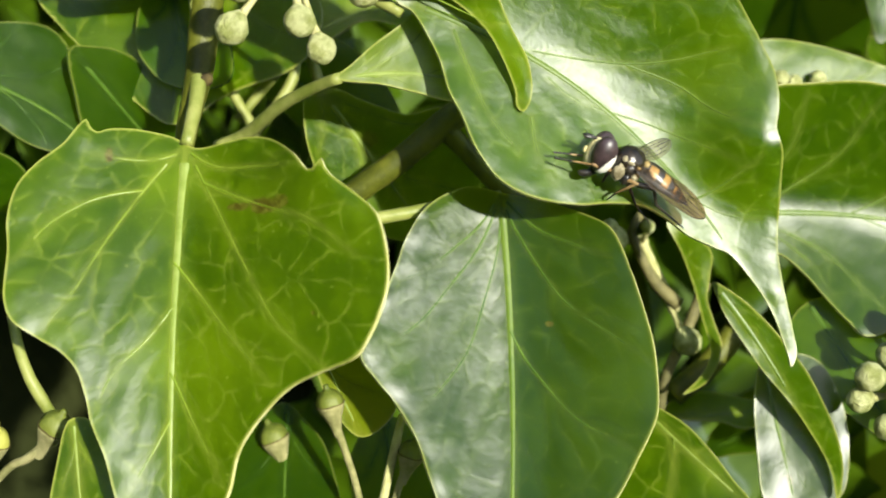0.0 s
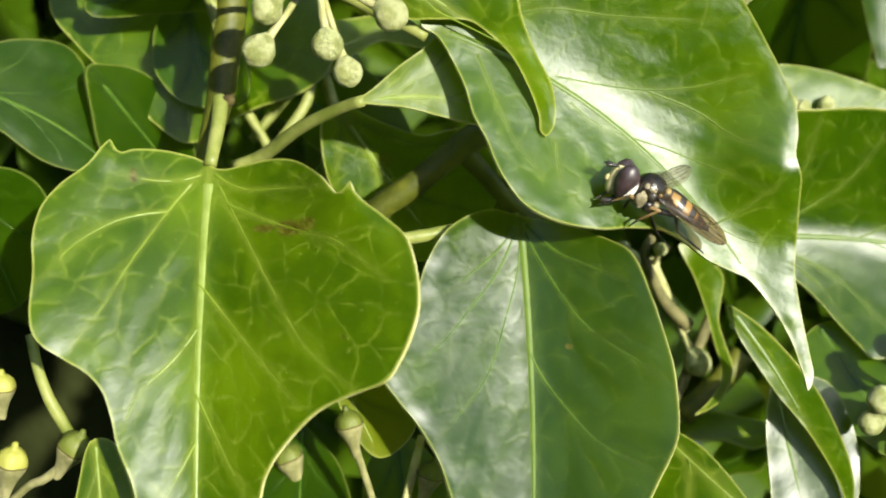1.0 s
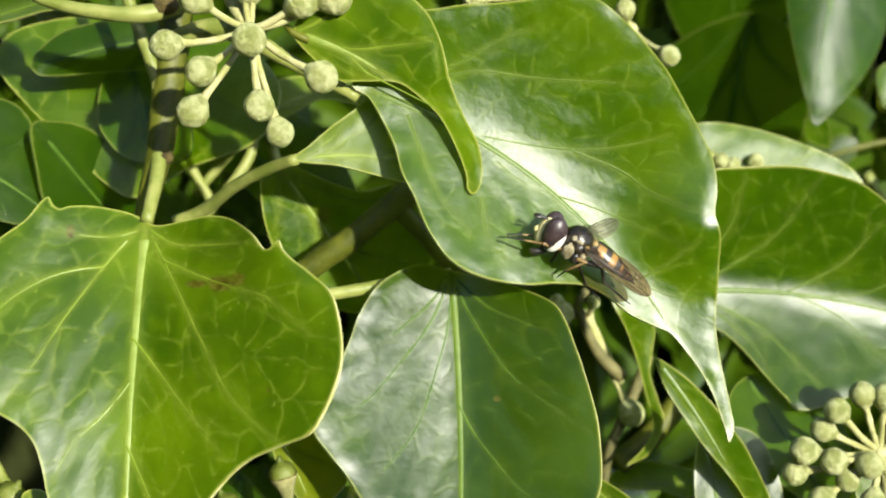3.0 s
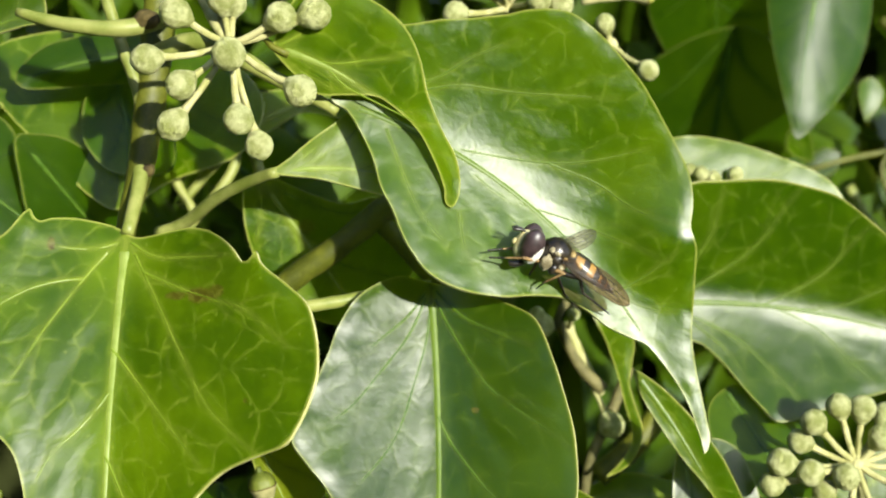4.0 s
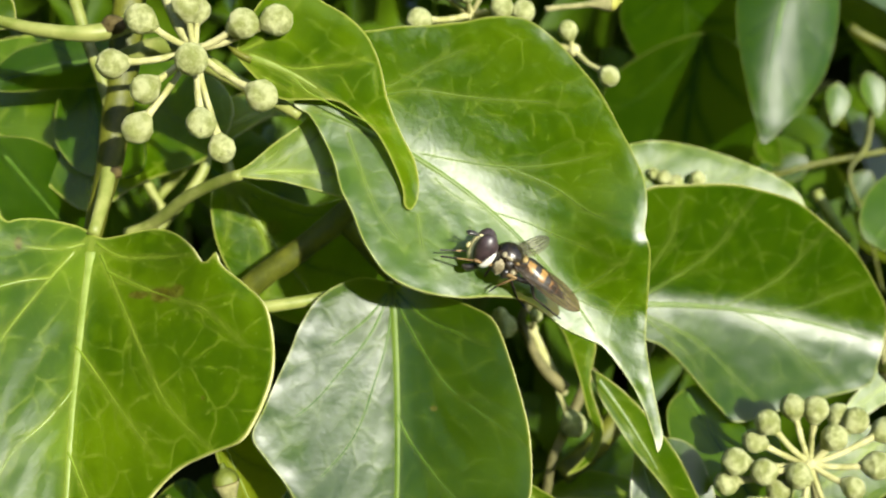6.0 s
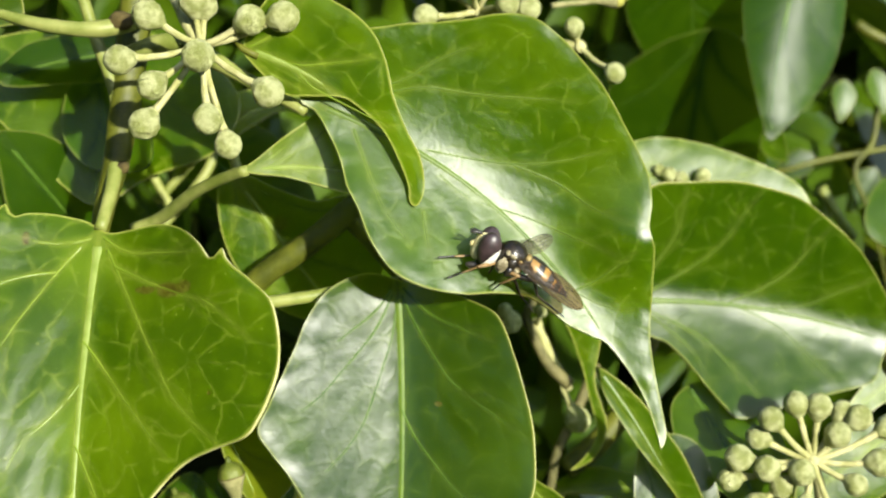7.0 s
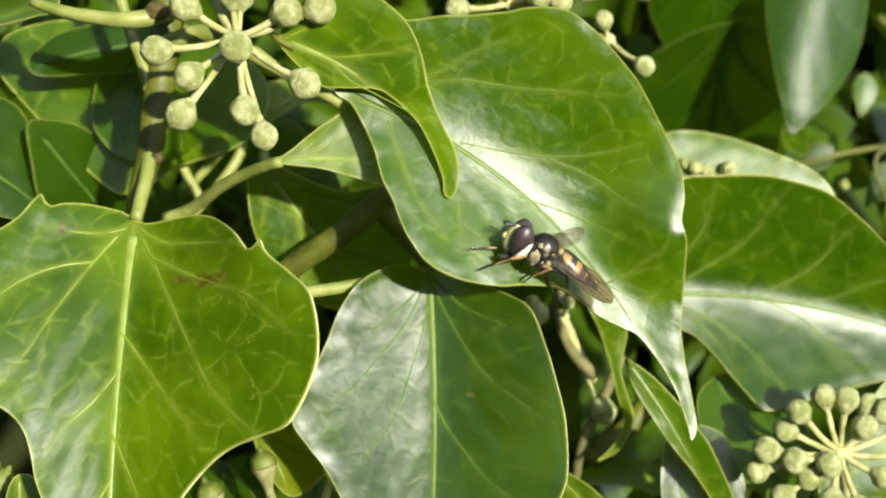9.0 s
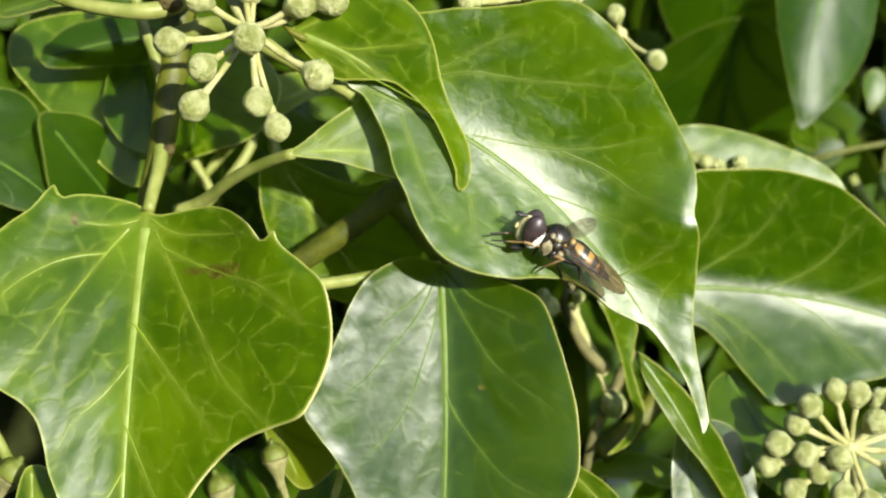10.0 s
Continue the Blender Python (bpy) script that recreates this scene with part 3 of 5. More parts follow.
ivy_leaf((25.2, 24.8, 2.4), -87.5, 18.0,
         [(-0.5, -0.9), (0.2, 1.2), (2.8, 3.5), (5.5, 3.2), (7.9, 2.8), (10.6, 3.4), (12.7, 3.9), (14.8, 3.5), (16.9, 2.1), (18.0, -0.2), (16.4, 1.4), (14.5, 2.6), (13.0, 2.8), (10.3, 2.2), (6.7, 1.5), (2.7, 0.4)],
         lean=(0.09, 0.0), fold=(0.31, 0.31), soft=1.2, bow=-1.5, droop=0.0,
         veins=[], res=0.4, mat=leaf_light,
         label="narrow twisted light green ivy leaf")
ivy_leaf((-10.0, 6.6, 15.9), -3.3, 14.6,
         [(0.0, 0.0), (1.4, 1.6), (3.3, 3.6), (5.5, 5.5), (7.4, 7.2), (10.1, 6.5), (13.2, 4.1), (15.2, 0.6), (12.9, -1.0), (10.9, -1.3), (7.7, -0.8), (4.2, -0.2)],
         lean=(-0.08, -0.15), fold=(0.10, 0.06), soft=1.2, bow=1.0, droop=0.0,
         veins=[(4.9, 4.9), (8.3, 6.1), (12.6, 3.4), (7.7, -0.5)], res=0.45, mat=leaf_light,
         label="small bright ivy leaf on a long petiole")
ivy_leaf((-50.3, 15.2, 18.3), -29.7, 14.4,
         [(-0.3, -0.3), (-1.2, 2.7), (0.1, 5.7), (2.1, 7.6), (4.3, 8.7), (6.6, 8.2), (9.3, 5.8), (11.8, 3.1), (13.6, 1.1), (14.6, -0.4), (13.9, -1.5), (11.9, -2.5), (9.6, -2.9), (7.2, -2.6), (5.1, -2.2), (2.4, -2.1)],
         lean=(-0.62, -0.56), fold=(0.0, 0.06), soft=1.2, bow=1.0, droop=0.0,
         veins=[(2.5, 7.1), (8.2, 6.2), (6.1, -2.1), (11.3, -2.4)], res=0.5, mat=leaf_painted_shade,
         label="ivy leaf painted dark for shade, with a pale edge")
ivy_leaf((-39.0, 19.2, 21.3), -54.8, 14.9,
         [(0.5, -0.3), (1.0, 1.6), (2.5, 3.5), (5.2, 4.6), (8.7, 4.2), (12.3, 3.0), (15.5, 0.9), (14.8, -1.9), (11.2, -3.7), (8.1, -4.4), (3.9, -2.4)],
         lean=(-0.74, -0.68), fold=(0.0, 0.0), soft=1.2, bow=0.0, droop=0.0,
         veins=[], res=0.6, mat=leaf_painted_shade,
         label="ivy leaf in the hedge, painted dark for shade")
ivy_leaf((-29.5, 25.0, 27.9), -74.8, 11.1,
         [(-0.9, -2.3), (-0.6, 0.1), (2.4, 3.4), (6.9, 4.9), (10.6, 4.6), (11.7, 3.1), (11.2, -0.0), (9.8, -2.8), (7.4, -4.3), (5.0, -4.9), (2.2, -4.3), (0.2, -3.4)],
         lean=(0.2, 0.0), fold=(0.15, 0.37), soft=1.2, bow=0.0, droop=0.0,
         veins=[(3.0, -3.8), (7.8, 4.1), (9.0, -3.2)], res=0.6, mat=leaf_back,
         label="grey-sheened ivy leaf in the hedge")
ivy_leaf((-23.6, 20.5, 30.3), -166.9, 15.9,
         [(-0.3, 0.1), (1.5, -2.2), (5.0, -3.4), (8.6, -3.9), (12.3, -3.5), (15.2, -1.7), (16.0, -0.1), (15.4, 0.7), (13.1, 1.2), (9.1, 1.6), (5.0, 2.1), (1.5, 2.0)],
         lean=(0.06, 0.0), fold=(-0.31, -0.56), soft=1.2, bow=-0.8, droop=0.0,
         veins=[(8.6, -3.4), (13.1, 0.8), (6.0, 1.8)], res=0.5, mat=leaf_painted_shade,
         label="dark ivy leaf with a curled yellow edge")
ivy_leaf((-29.8, 27.0, 33.4), -88.5, 20.1,
         [(-0.7, 0.0), (-0.7, -8.0), (1.3, -14.0), (5.1, -14.9), (8.9, -12.1), (13.3, -7.9), (18.2, -3.1), (19.8, 0.6), (16.6, 6.2), (14.5, 12.4), (11.7, 15.5), (6.8, 16.2), (2.2, 11.8), (-0.5, 5.6)],
         lean=(0.09, 0.0), fold=(0.06, 0.06), soft=1.2, bow=0.0, droop=0.0,
         veins=[(6.3, -12.8), (13.8, -6.7), (16.5, 5.5), (10.5, 14.3)], res=0.7, mat=leaf_bright,
         label="bright broad ivy leaf behind the stem")
ivy_leaf((-38.8, 6.3, 29.3), 17.8, 7.4,
         [(-0.7, -0.4), (1.0, 3.0), (4.6, 3.6), (6.9, 1.8), (6.9, -0.1), (6.2, -1.1), (4.3, -0.9), (3.2, -0.9)],
         lean=(0.06, 0.0), fold=(0.19, 0.19), soft=1.2, bow=0.0, droop=0.0,
         veins=[(5.5, 2.8), (4.3, -0.8)], res=0.5, mat=leaf_dark,
         label="dark ivy leaf beside the thick petiole")
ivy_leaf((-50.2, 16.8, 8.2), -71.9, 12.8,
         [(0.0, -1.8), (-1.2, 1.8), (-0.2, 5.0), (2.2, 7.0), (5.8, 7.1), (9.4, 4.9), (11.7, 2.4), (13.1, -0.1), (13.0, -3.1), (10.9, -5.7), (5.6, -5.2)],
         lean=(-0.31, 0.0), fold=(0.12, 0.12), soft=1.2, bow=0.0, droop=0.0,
         veins=[(6.8, 4.5), (9.1, -3.8)], res=0.6, mat=leaf_painted_shade,
         label="ivy leaf painted dark as if in shade")
ivy_leaf((-13.3, 20.0, 17.4), -53.5, 19.8,
         [(0.3, -1.6), (1.4, 1.1), (4.6, 3.1), (8.1, 5.8), (10.0, 9.5), (14.8, 10.6), (18.6, 7.8), (20.3, 2.7), (18.8, -2.4), (14.5, -5.2), (9.5, -5.9), (4.5, -4.6)],
         lean=(-0.31, 0.0), fold=(0.06, 0.06), soft=1.2, bow=0.0, droop=0.0,
         veins=[(10.9, 8.1), (18.0, 5.9), (13.5, -4.4), (6.0, -4.6)], res=0.6, mat=leaf_bright, marks=[(7.9, 1.1, 1.10, 1.00)],
         label="green ivy leaf with a brown dead spot")
ivy_leaf((-15.1, 28.1, 23.6), 25.8, 15.8,
         [(-2.6, 0.5), (-0.1, 3.0), (2.8, 3.1), (6.7, 2.0), (10.5, 1.0), (15.2, 0.3), (15.5, -2.1), (13.5, -4.9), (10.4, -3.8), (6.6, -1.2), (2.2, -1.4), (-0.9, -1.9)],
         lean=(0.0, -0.06), fold=(0.06, 0.0), soft=1.2, bow=0.0, droop=0.0,
         veins=[(6.4, 1.4), (12.3, 0.2), (8.8, -2.7)], res=0.6, mat=leaf_light,
         label="pale-sheened ivy leaf behind the buds")
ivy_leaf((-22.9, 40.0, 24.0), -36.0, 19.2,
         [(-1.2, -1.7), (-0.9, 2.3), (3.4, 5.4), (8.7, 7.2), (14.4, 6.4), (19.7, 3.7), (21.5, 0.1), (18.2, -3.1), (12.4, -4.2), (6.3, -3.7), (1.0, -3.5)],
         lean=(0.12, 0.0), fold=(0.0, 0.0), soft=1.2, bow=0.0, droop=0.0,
         veins=[(8.5, 5.4), (16.8, 3.2), (12.0, -3.6)], res=0.7, mat=leaf_painted_shade,
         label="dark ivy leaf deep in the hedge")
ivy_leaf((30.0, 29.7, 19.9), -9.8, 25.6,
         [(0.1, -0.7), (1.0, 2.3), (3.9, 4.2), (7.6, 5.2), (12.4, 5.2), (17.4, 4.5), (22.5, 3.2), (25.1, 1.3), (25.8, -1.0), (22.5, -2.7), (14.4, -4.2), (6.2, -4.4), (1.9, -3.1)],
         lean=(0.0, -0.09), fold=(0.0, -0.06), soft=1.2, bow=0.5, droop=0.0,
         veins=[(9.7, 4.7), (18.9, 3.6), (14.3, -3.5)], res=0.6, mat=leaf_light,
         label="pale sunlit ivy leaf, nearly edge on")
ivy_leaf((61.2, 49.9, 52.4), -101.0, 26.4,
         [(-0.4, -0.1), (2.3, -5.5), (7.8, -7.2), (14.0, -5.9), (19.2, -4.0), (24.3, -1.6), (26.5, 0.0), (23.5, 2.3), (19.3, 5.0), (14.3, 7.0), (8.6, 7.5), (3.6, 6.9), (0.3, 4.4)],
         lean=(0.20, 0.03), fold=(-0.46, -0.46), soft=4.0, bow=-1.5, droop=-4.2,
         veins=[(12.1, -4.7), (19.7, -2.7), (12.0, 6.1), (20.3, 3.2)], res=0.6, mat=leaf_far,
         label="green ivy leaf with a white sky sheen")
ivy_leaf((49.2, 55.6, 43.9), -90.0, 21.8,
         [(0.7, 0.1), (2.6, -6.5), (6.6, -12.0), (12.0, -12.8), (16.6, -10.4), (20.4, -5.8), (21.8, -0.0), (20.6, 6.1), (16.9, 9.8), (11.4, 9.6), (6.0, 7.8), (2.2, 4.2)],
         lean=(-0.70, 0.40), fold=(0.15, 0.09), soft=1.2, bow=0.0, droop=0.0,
         veins=[(10.4, -10.9), (16.5, -7.8), (9.9, 7.4), (17.8, 5.8)], res=0.7, mat=leaf_painted_shade,
         label="ivy leaf in the hedge, painted dark for shade")
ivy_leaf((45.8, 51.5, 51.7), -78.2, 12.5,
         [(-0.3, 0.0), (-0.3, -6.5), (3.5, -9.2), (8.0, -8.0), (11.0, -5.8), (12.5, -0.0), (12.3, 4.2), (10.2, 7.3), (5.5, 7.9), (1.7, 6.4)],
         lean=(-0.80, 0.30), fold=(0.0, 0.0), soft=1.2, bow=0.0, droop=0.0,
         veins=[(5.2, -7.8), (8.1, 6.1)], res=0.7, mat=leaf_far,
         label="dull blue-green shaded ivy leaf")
ivy_leaf((78.3, 47.5, 20.2), -140.8, 12.5,
         [(-1.6, -0.7), (0.6, -4.4), (4.0, -5.3), (7.8, -5.1), (10.9, -3.6), (12.3, -1.8), (12.2, 0.2), (10.2, 3.3), (5.9, 4.3), (0.8, 3.3)],
         lean=(0.34, 0.22), fold=(0.06, 0.06), soft=1.2, bow=0.0, droop=0.0,
         veins=[(4.6, -4.5), (9.7, 2.7)], res=0.7, mat=leaf_back,
         label="pale-sheened ivy leaf in the hedge")
ivy_leaf((18.6, 16.0, -14.8), -42.8, 13.9,
         [(0.0, 0.0), (2.7, 1.2), (5.5, 1.8), (8.6, 1.5), (11.4, 0.9), (14.0, 0.2), (14.9, -3.0), (13.5, -6.7), (9.7, -8.9), (5.1, -8.1), (1.6, -4.5)],
         lean=(0.68, 0.0), fold=(0.09, 0.09), soft=1.2, bow=0.0, droop=0.0,
         veins=[(8.9, 1.1), (12.9, -1.1), (9.1, -8.2)], res=0.5, mat=leaf_bright,
         label="bright yellow-green ivy leaf")
ivy_leaf((38.5, 41.8, -22.1), -152.1, 6.8,
         [(-0.3, 0.9), (-0.3, -1.3), (2.2, -2.8), (5.0, -1.9), (6.6, -0.3), (6.5, 1.1), (4.1, 1.7), (1.2, 2.5)],
         lean=(-0.37, 0.0), fold=(0.06, 0.06), soft=1.2, bow=0.0, droop=0.0,
         veins=[], res=0.6, mat=leaf_painted_shade,
         label="small pale-sheened ivy leaf in the hedge")
ivy_leaf((24.5, 32.9, -19.8), 6.3, 11.8,
         [(-0.6, 0.1), (2.4, 1.9), (5.9, 2.6), (9.6, 1.7), (12.3, 0.6), (12.1, -1.2), (10.0, -1.8), (7.0, -0.7), (3.2, -0.2)],
         lean=(0.0, -0.62), fold=(0.0, 0.0), soft=1.2, bow=0.0, droop=0.0,
         veins=[], res=0.6, mat=leaf_bright,
         label="green ivy leaf, nearly edge on")
ivy_leaf((38.5, 23.2, -4.8), -61.9, 15.4,
         [(1.9, -2.7), (1.0, 0.7), (2.6, 3.6), (6.3, 5.7), (10.8, 5.8), (15.6, 3.0), (16.3, -0.6), (12.7, -2.8), (8.9, -4.1), (5.6, -4.5)],
         lean=(0.43, 0.0), fold=(0.06, 0.06), soft=1.2, bow=0.0, droop=0.0,
         veins=[], res=0.6, mat=leaf_back,
         label="blue-grey sheened ivy leaf in shade")
ivy_leaf((64.6, 24.8, -9.9), -142.5, 14.1,
         [(-1.4, -0.5), (2.8, -2.2), (5.9, -3.0), (10.7, -2.8), (14.8, -1.3), (15.3, 1.4), (10.6, 4.4), (5.6, 5.2), (1.4, 3.7)],
         lean=(0.0, 0.0), fold=(0.0, 0.0), soft=1.2, bow=0.0, droop=0.0,
         veins=[(8.3, -2.5), (9.8, 3.5)], res=0.6, mat=leaf_bright,
         label="bright green ivy leaf behind the buds")
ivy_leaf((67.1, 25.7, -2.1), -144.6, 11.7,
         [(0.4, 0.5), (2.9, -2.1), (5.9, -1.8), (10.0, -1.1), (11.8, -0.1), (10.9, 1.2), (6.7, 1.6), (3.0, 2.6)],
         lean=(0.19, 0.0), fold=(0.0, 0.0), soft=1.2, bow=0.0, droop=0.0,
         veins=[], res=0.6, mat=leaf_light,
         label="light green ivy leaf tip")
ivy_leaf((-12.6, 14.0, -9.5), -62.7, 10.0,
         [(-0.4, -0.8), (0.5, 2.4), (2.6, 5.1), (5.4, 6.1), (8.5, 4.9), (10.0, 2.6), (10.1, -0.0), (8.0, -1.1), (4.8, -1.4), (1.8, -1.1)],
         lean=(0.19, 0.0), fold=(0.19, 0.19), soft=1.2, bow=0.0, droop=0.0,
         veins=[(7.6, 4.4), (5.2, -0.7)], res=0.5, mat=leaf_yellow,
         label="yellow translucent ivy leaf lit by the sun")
ivy_leaf((-16.8, 24.8, -15.3), -87.8, 14.4,
         [(1.2, -0.6), (2.6, 1.6), (5.0, 3.9), (8.2, 5.3), (11.3, 5.9), (14.8, 5.3), (16.4, 1.2), (14.7, -4.0), (11.1, -6.5), (7.5, -5.6), (3.2, -3.5)],
         lean=(0.62, 0.0), fold=(0.06, 0.31), soft=1.2, bow=0.0, droop=0.0,
         veins=[(9.3, 5.2), (9.1, -4.9)], res=0.6, mat=leaf_painted_shade,
         label="dark ivy leaf with a bright edge")
ivy_leaf((-6.5, 27.3, -17.4), -83.1, 13.1,
         [(1.3, -1.4), (1.2, 1.2), (3.2, 3.4), (6.6, 4.6), (10.3, 4.5), (13.2, 1.2), (11.3, -2.8), (7.9, -4.3), (4.1, -3.9)],
         lean=(0.62, 0.0), fold=(0.06, 0.19), soft=1.2, bow=0.0, droop=0.0,
         veins=[(5.9, 3.1), (7.0, -3.1)], res=0.6, mat=leaf_back,
         label="green ivy leaf low in the hedge")
ivy_leaf((-33.5, 3.0, -15.5), -79.1, 10.4,
         [(-0.2, 0.0), (0.3, 1.6), (2.4, 2.4), (5.2, 3.0), (8.1, 3.5), (10.8, 2.0), (11.3, -0.6), (9.4, -2.8), (6.5, -2.7), (3.3, -1.8), (0.6, -0.9)],
         lean=(0.31, 0.0), fold=(0.12, 0.12), soft=1.2, bow=0.0, droop=0.0,
         veins=[(5.6, 2.6), (6.2, -2.1)], res=0.5, mat=leaf_bright,
         label="small bright ivy leaf, sky-sheened")


def small_leaf(base, turn, size, mat, label, lean=(0, 0)):
    """A young narrow leaf of the given length."""
    shape = [(0.0, 0.0), (0.10, 0.16), (0.30, 0.30), (0.55, 0.27), (0.80, 0.14), (1.0, 0.0), (0.80, -0.12), (0.55, -0.25), (0.28, -0.28), (0.10, -0.15)]
    return ivy_leaf(base, turn, size, [(u * size, v * size) for u, v in shape], lean=lean, fold=(0.3, 0.3), soft=1.0, droop=-0.1 * size, res=0.6, mat=mat, label=label)


small_leaf((69.0, 56.0, 36.5), -96, 6.5, leaf_back, "small pale young ivy leaf", (0.1, -0.2))
small_leaf((74.0, 58.0, 38.5), -75, 7.0, leaf_back, "small pale young ivy leaf deep in the hedge", (0.1, -0.2))
small_leaf((57.5, 57.0, 28.5), -40, 6.0, leaf_back, "small green ivy leaf deep in the hedge", (-0.4, 0.4))
small_leaf((66.0, 60.0, 26.0), -150, 7.0, leaf_painted_shade, "small green ivy leaf on an inner twig")
small_leaf((76.0, 62.0, 24.5), -120, 8.0, leaf_painted_shade, "small green ivy leaf on an inner twig")


# ---- old foliage deep inside the hedge ----
leaf_old = leaf_material("leaf_old", (0.032, 0.066, 0.002), (0.066, 0.115, 0.004), (0.06, 0.10, 0.02), 0.50, 0.30, (0.30, 0.40, 0.02), spec=0.08, lines=0.4, relief=0.4)
rng = random.Random(11)
verts, tris = [], []
shape = [(0, 0), (0.02, 0.22), (0.22, 0.42), (0.45, 0.34), (0.70, 0.24), (1.0, 0.0)]
for i in range(9000):
    at, grow = Vector((rng.uniform(-95, 120), rng.uniform(72, 125), rng.uniform(-75, 90))), 1.0
    if i < 1101 and at.x < -24 and at.z < 6:
        continue
    if i > 1100:
        # the rest of the hedge, well outside the close view
        at, grow = Vector((rng.uniform(-2350, 2350), rng.uniform(80, 130), rng.uniform(-1050, 720))), 3.2
        if abs(at.x) < 260 and abs(at.z) < 260:
            grow = 1.7
            if abs(at.x) < 140 and abs(at.z) < 140:
                continue
        if i > 7200:
            at = Vector((at.x, 0, 0)) + (FACE.inverted() @ Vector((0, crest.y + rng.uniform(0, 0.95), crest.z + 0.13))) / MM
            at -= (FACE.to_3x3().inverted() @ Vector((0, 0, 1))) * max(0.0, (FACE @ (at * MM)).y - crest.y - 0.6) ** 2 * 3200
    size, turn = rng.uniform(12, 26) * grow, Euler((rng.uniform(-1.2, 1.2), rng.uniform(0, 6.3), rng.uniform(-1.2, 1.2))).to_matrix()
    k = len(verts)
    run = [(u, v) for u, v in shape] + [(u, -v) for u, v in shape[-2:0:-1]]
    for u, v in run:
        verts.append((at + turn @ Vector((u * size, 0.35 * abs(v) * size - 0.2 * u * u * size, v * size))) * MM)
    for u in (0.02, 0.22, 0.45, 0.70):
        verts.append((at + turn @ Vector((u * size, -0.2 * u * u * size, 0)) ) * MM)
    ridge = [k, k + 10, k + 11, k + 12, k + 13, k + 5]
    up = [k + i for i in range(6)]
    down = [k, k + 9, k + 8, k + 7, k + 6, k + 5]
    for side in (up, down):
        for i in range(5):
            quad = [ridge[i], ridge[i + 1], side[i + 1], side[i]]
            tris.append([q for j, q in enumerate(quad) if q not in quad[:j]])
me = bpy.data.meshes.new("hedge_foliage")
me.from_pydata(verts, [], tris)
uv = me.uv_layers.new(name="UVMap")
for lp in me.loops:
    p = verts[lp.vertex_index]
    uv.data[lp.index].uv = (p.x / MM, p.z / MM)
me.polygons.foreach_set("use_smooth", [True] * len(me.polygons))
me.materials.append(leaf_old)
old = tagged(new("hedge_foliage", me), "dense dark old ivy leaves inside the hedge", "foliage", kind="stuff")
old.matrix_world = FACE


# ---- stems, petioles, twigs ----
def plant_stem(name, points, mat, label):
    """A tapered stem along (x, y, z, radius); its ends are hidden in the hedge or behind leaves."""
    bm = tube(bmesh.new(), points, 0.8, 16, 0.10)
    category = {"ivy_vine": "vine", "petiole": "leaf stalk", "bud_stalk": "flower stalk"}.get(name, "twig")
    ob = tagged(link(name, bm, [mat]), label, category, "stems and stalks of the ivy")
    ob.matrix_world = FACE
    return ob


def leaf_scar(stem, at, r):
    """The corky brown scar or node that a fallen leaf left on a stem."""
    bm = bmesh.new()
    ball(bm, (0, 0, 0), (r * 1.15, r * 0.6, r * 0.85), None, 18, 12, 0.22, at[0])
    ball(bm, (0, -r * 0.45, 0), (r * 0.5, r * 0.3, r * 0.4), None, 12, 8, 0.2, at[1])
    for p in bm.verts:
        p.co += Vector(at) * MM
    return part("leaf_scar", bm, bark_brown, stem, "brown corky leaf scar")


# ---- flower buds ----
def bud_umbel(hub, buds, stalk, label):
    """An umbel: one bud, with its own stalk, for each (x, y, z, radius) round the hub."""
    thing = tagged(new("bud_umbel"), label, "flower buds", "umbels of ivy buds")
    thing.matrix_world = face(*hub)
    hub = Vector(hub)
    bm = tube(bmesh.new(), [(*(Vector(p) - hub), 0.55 + 0.08 * i) for i, p in enumerate(stalk)], 0.6, 12, 0.12)
    part("main_stalk", bm, bud_stalk, thing)
    bm = ball(bmesh.new(), (0, 0, 0), (0.75, 0.75, 0.75), None, 14, 10, 0.2)
    part("hub", bm, bud_stalk, thing)
    for i, (x, y, z, r) in enumerate(buds):
        c = Vector((x, y, z)) - hub
        d = c.normalized()
        turn = d.to_track_quat("Z", "Y").to_matrix().to_4x4()
        bm = bmesh.new()
        ball(bm, (0, 0, 0), (1, 1, 1.0), None, 44, 32)
        for p in bm.verts:
            q = p.co / MM
            a = math.atan2(q.y, q.x)
            # five faint petal seams that meet at the top, a waist ring where the petals join, and a taper to the stalk
            seam = -0.035 * max(0.0, math.cos(5 * a + i)) ** 6 * max(0.0, q.z + 0.15)
            waist = -0.03 * math.exp(-((q.z + 0.12) / 0.09) ** 2)
            k = 1 + seam + waist + 0.035 * noise.noise(q * 3.2 + Vector((i, 0, 0))) + 0.025 * noise.noise(q * 8 + Vector((0, i, 0))) + 0.04 * noise.noise(q * 17 + Vector((i, i, 0)))
            q = q * k
            if q.z < -0.35:
                q.z -= (-0.35 - q.z) * 0.4
                f = 1 - 0.35 * min(1, (-0.35 - q.z) / 0.9)
                q.x, q.y = q.x * f, q.y * f
            q.z += 0.10 * math.exp(-(q.x ** 2 + q.y ** 2) / 0.05) * (q.z > 0) * 0.6
            p.co = (turn @ q) * r * MM + c * MM
        bud = part("bud", bm, bud_skin, thing)
        bm = bmesh.new()
        sag = Vector((0, 0, -0.04)) * c.length
        tube(bm, [(0, 0, 0, 0.34), (*(c * 0.35 + sag), 0.32), (*(c * 0.7 + sag * 0.6), 0.34), (*(c - d * r * 0.8), 0.50)], 0.3, 12, 0.25)
        part("stalk", bm, bud_stalk, thing)
    return thing


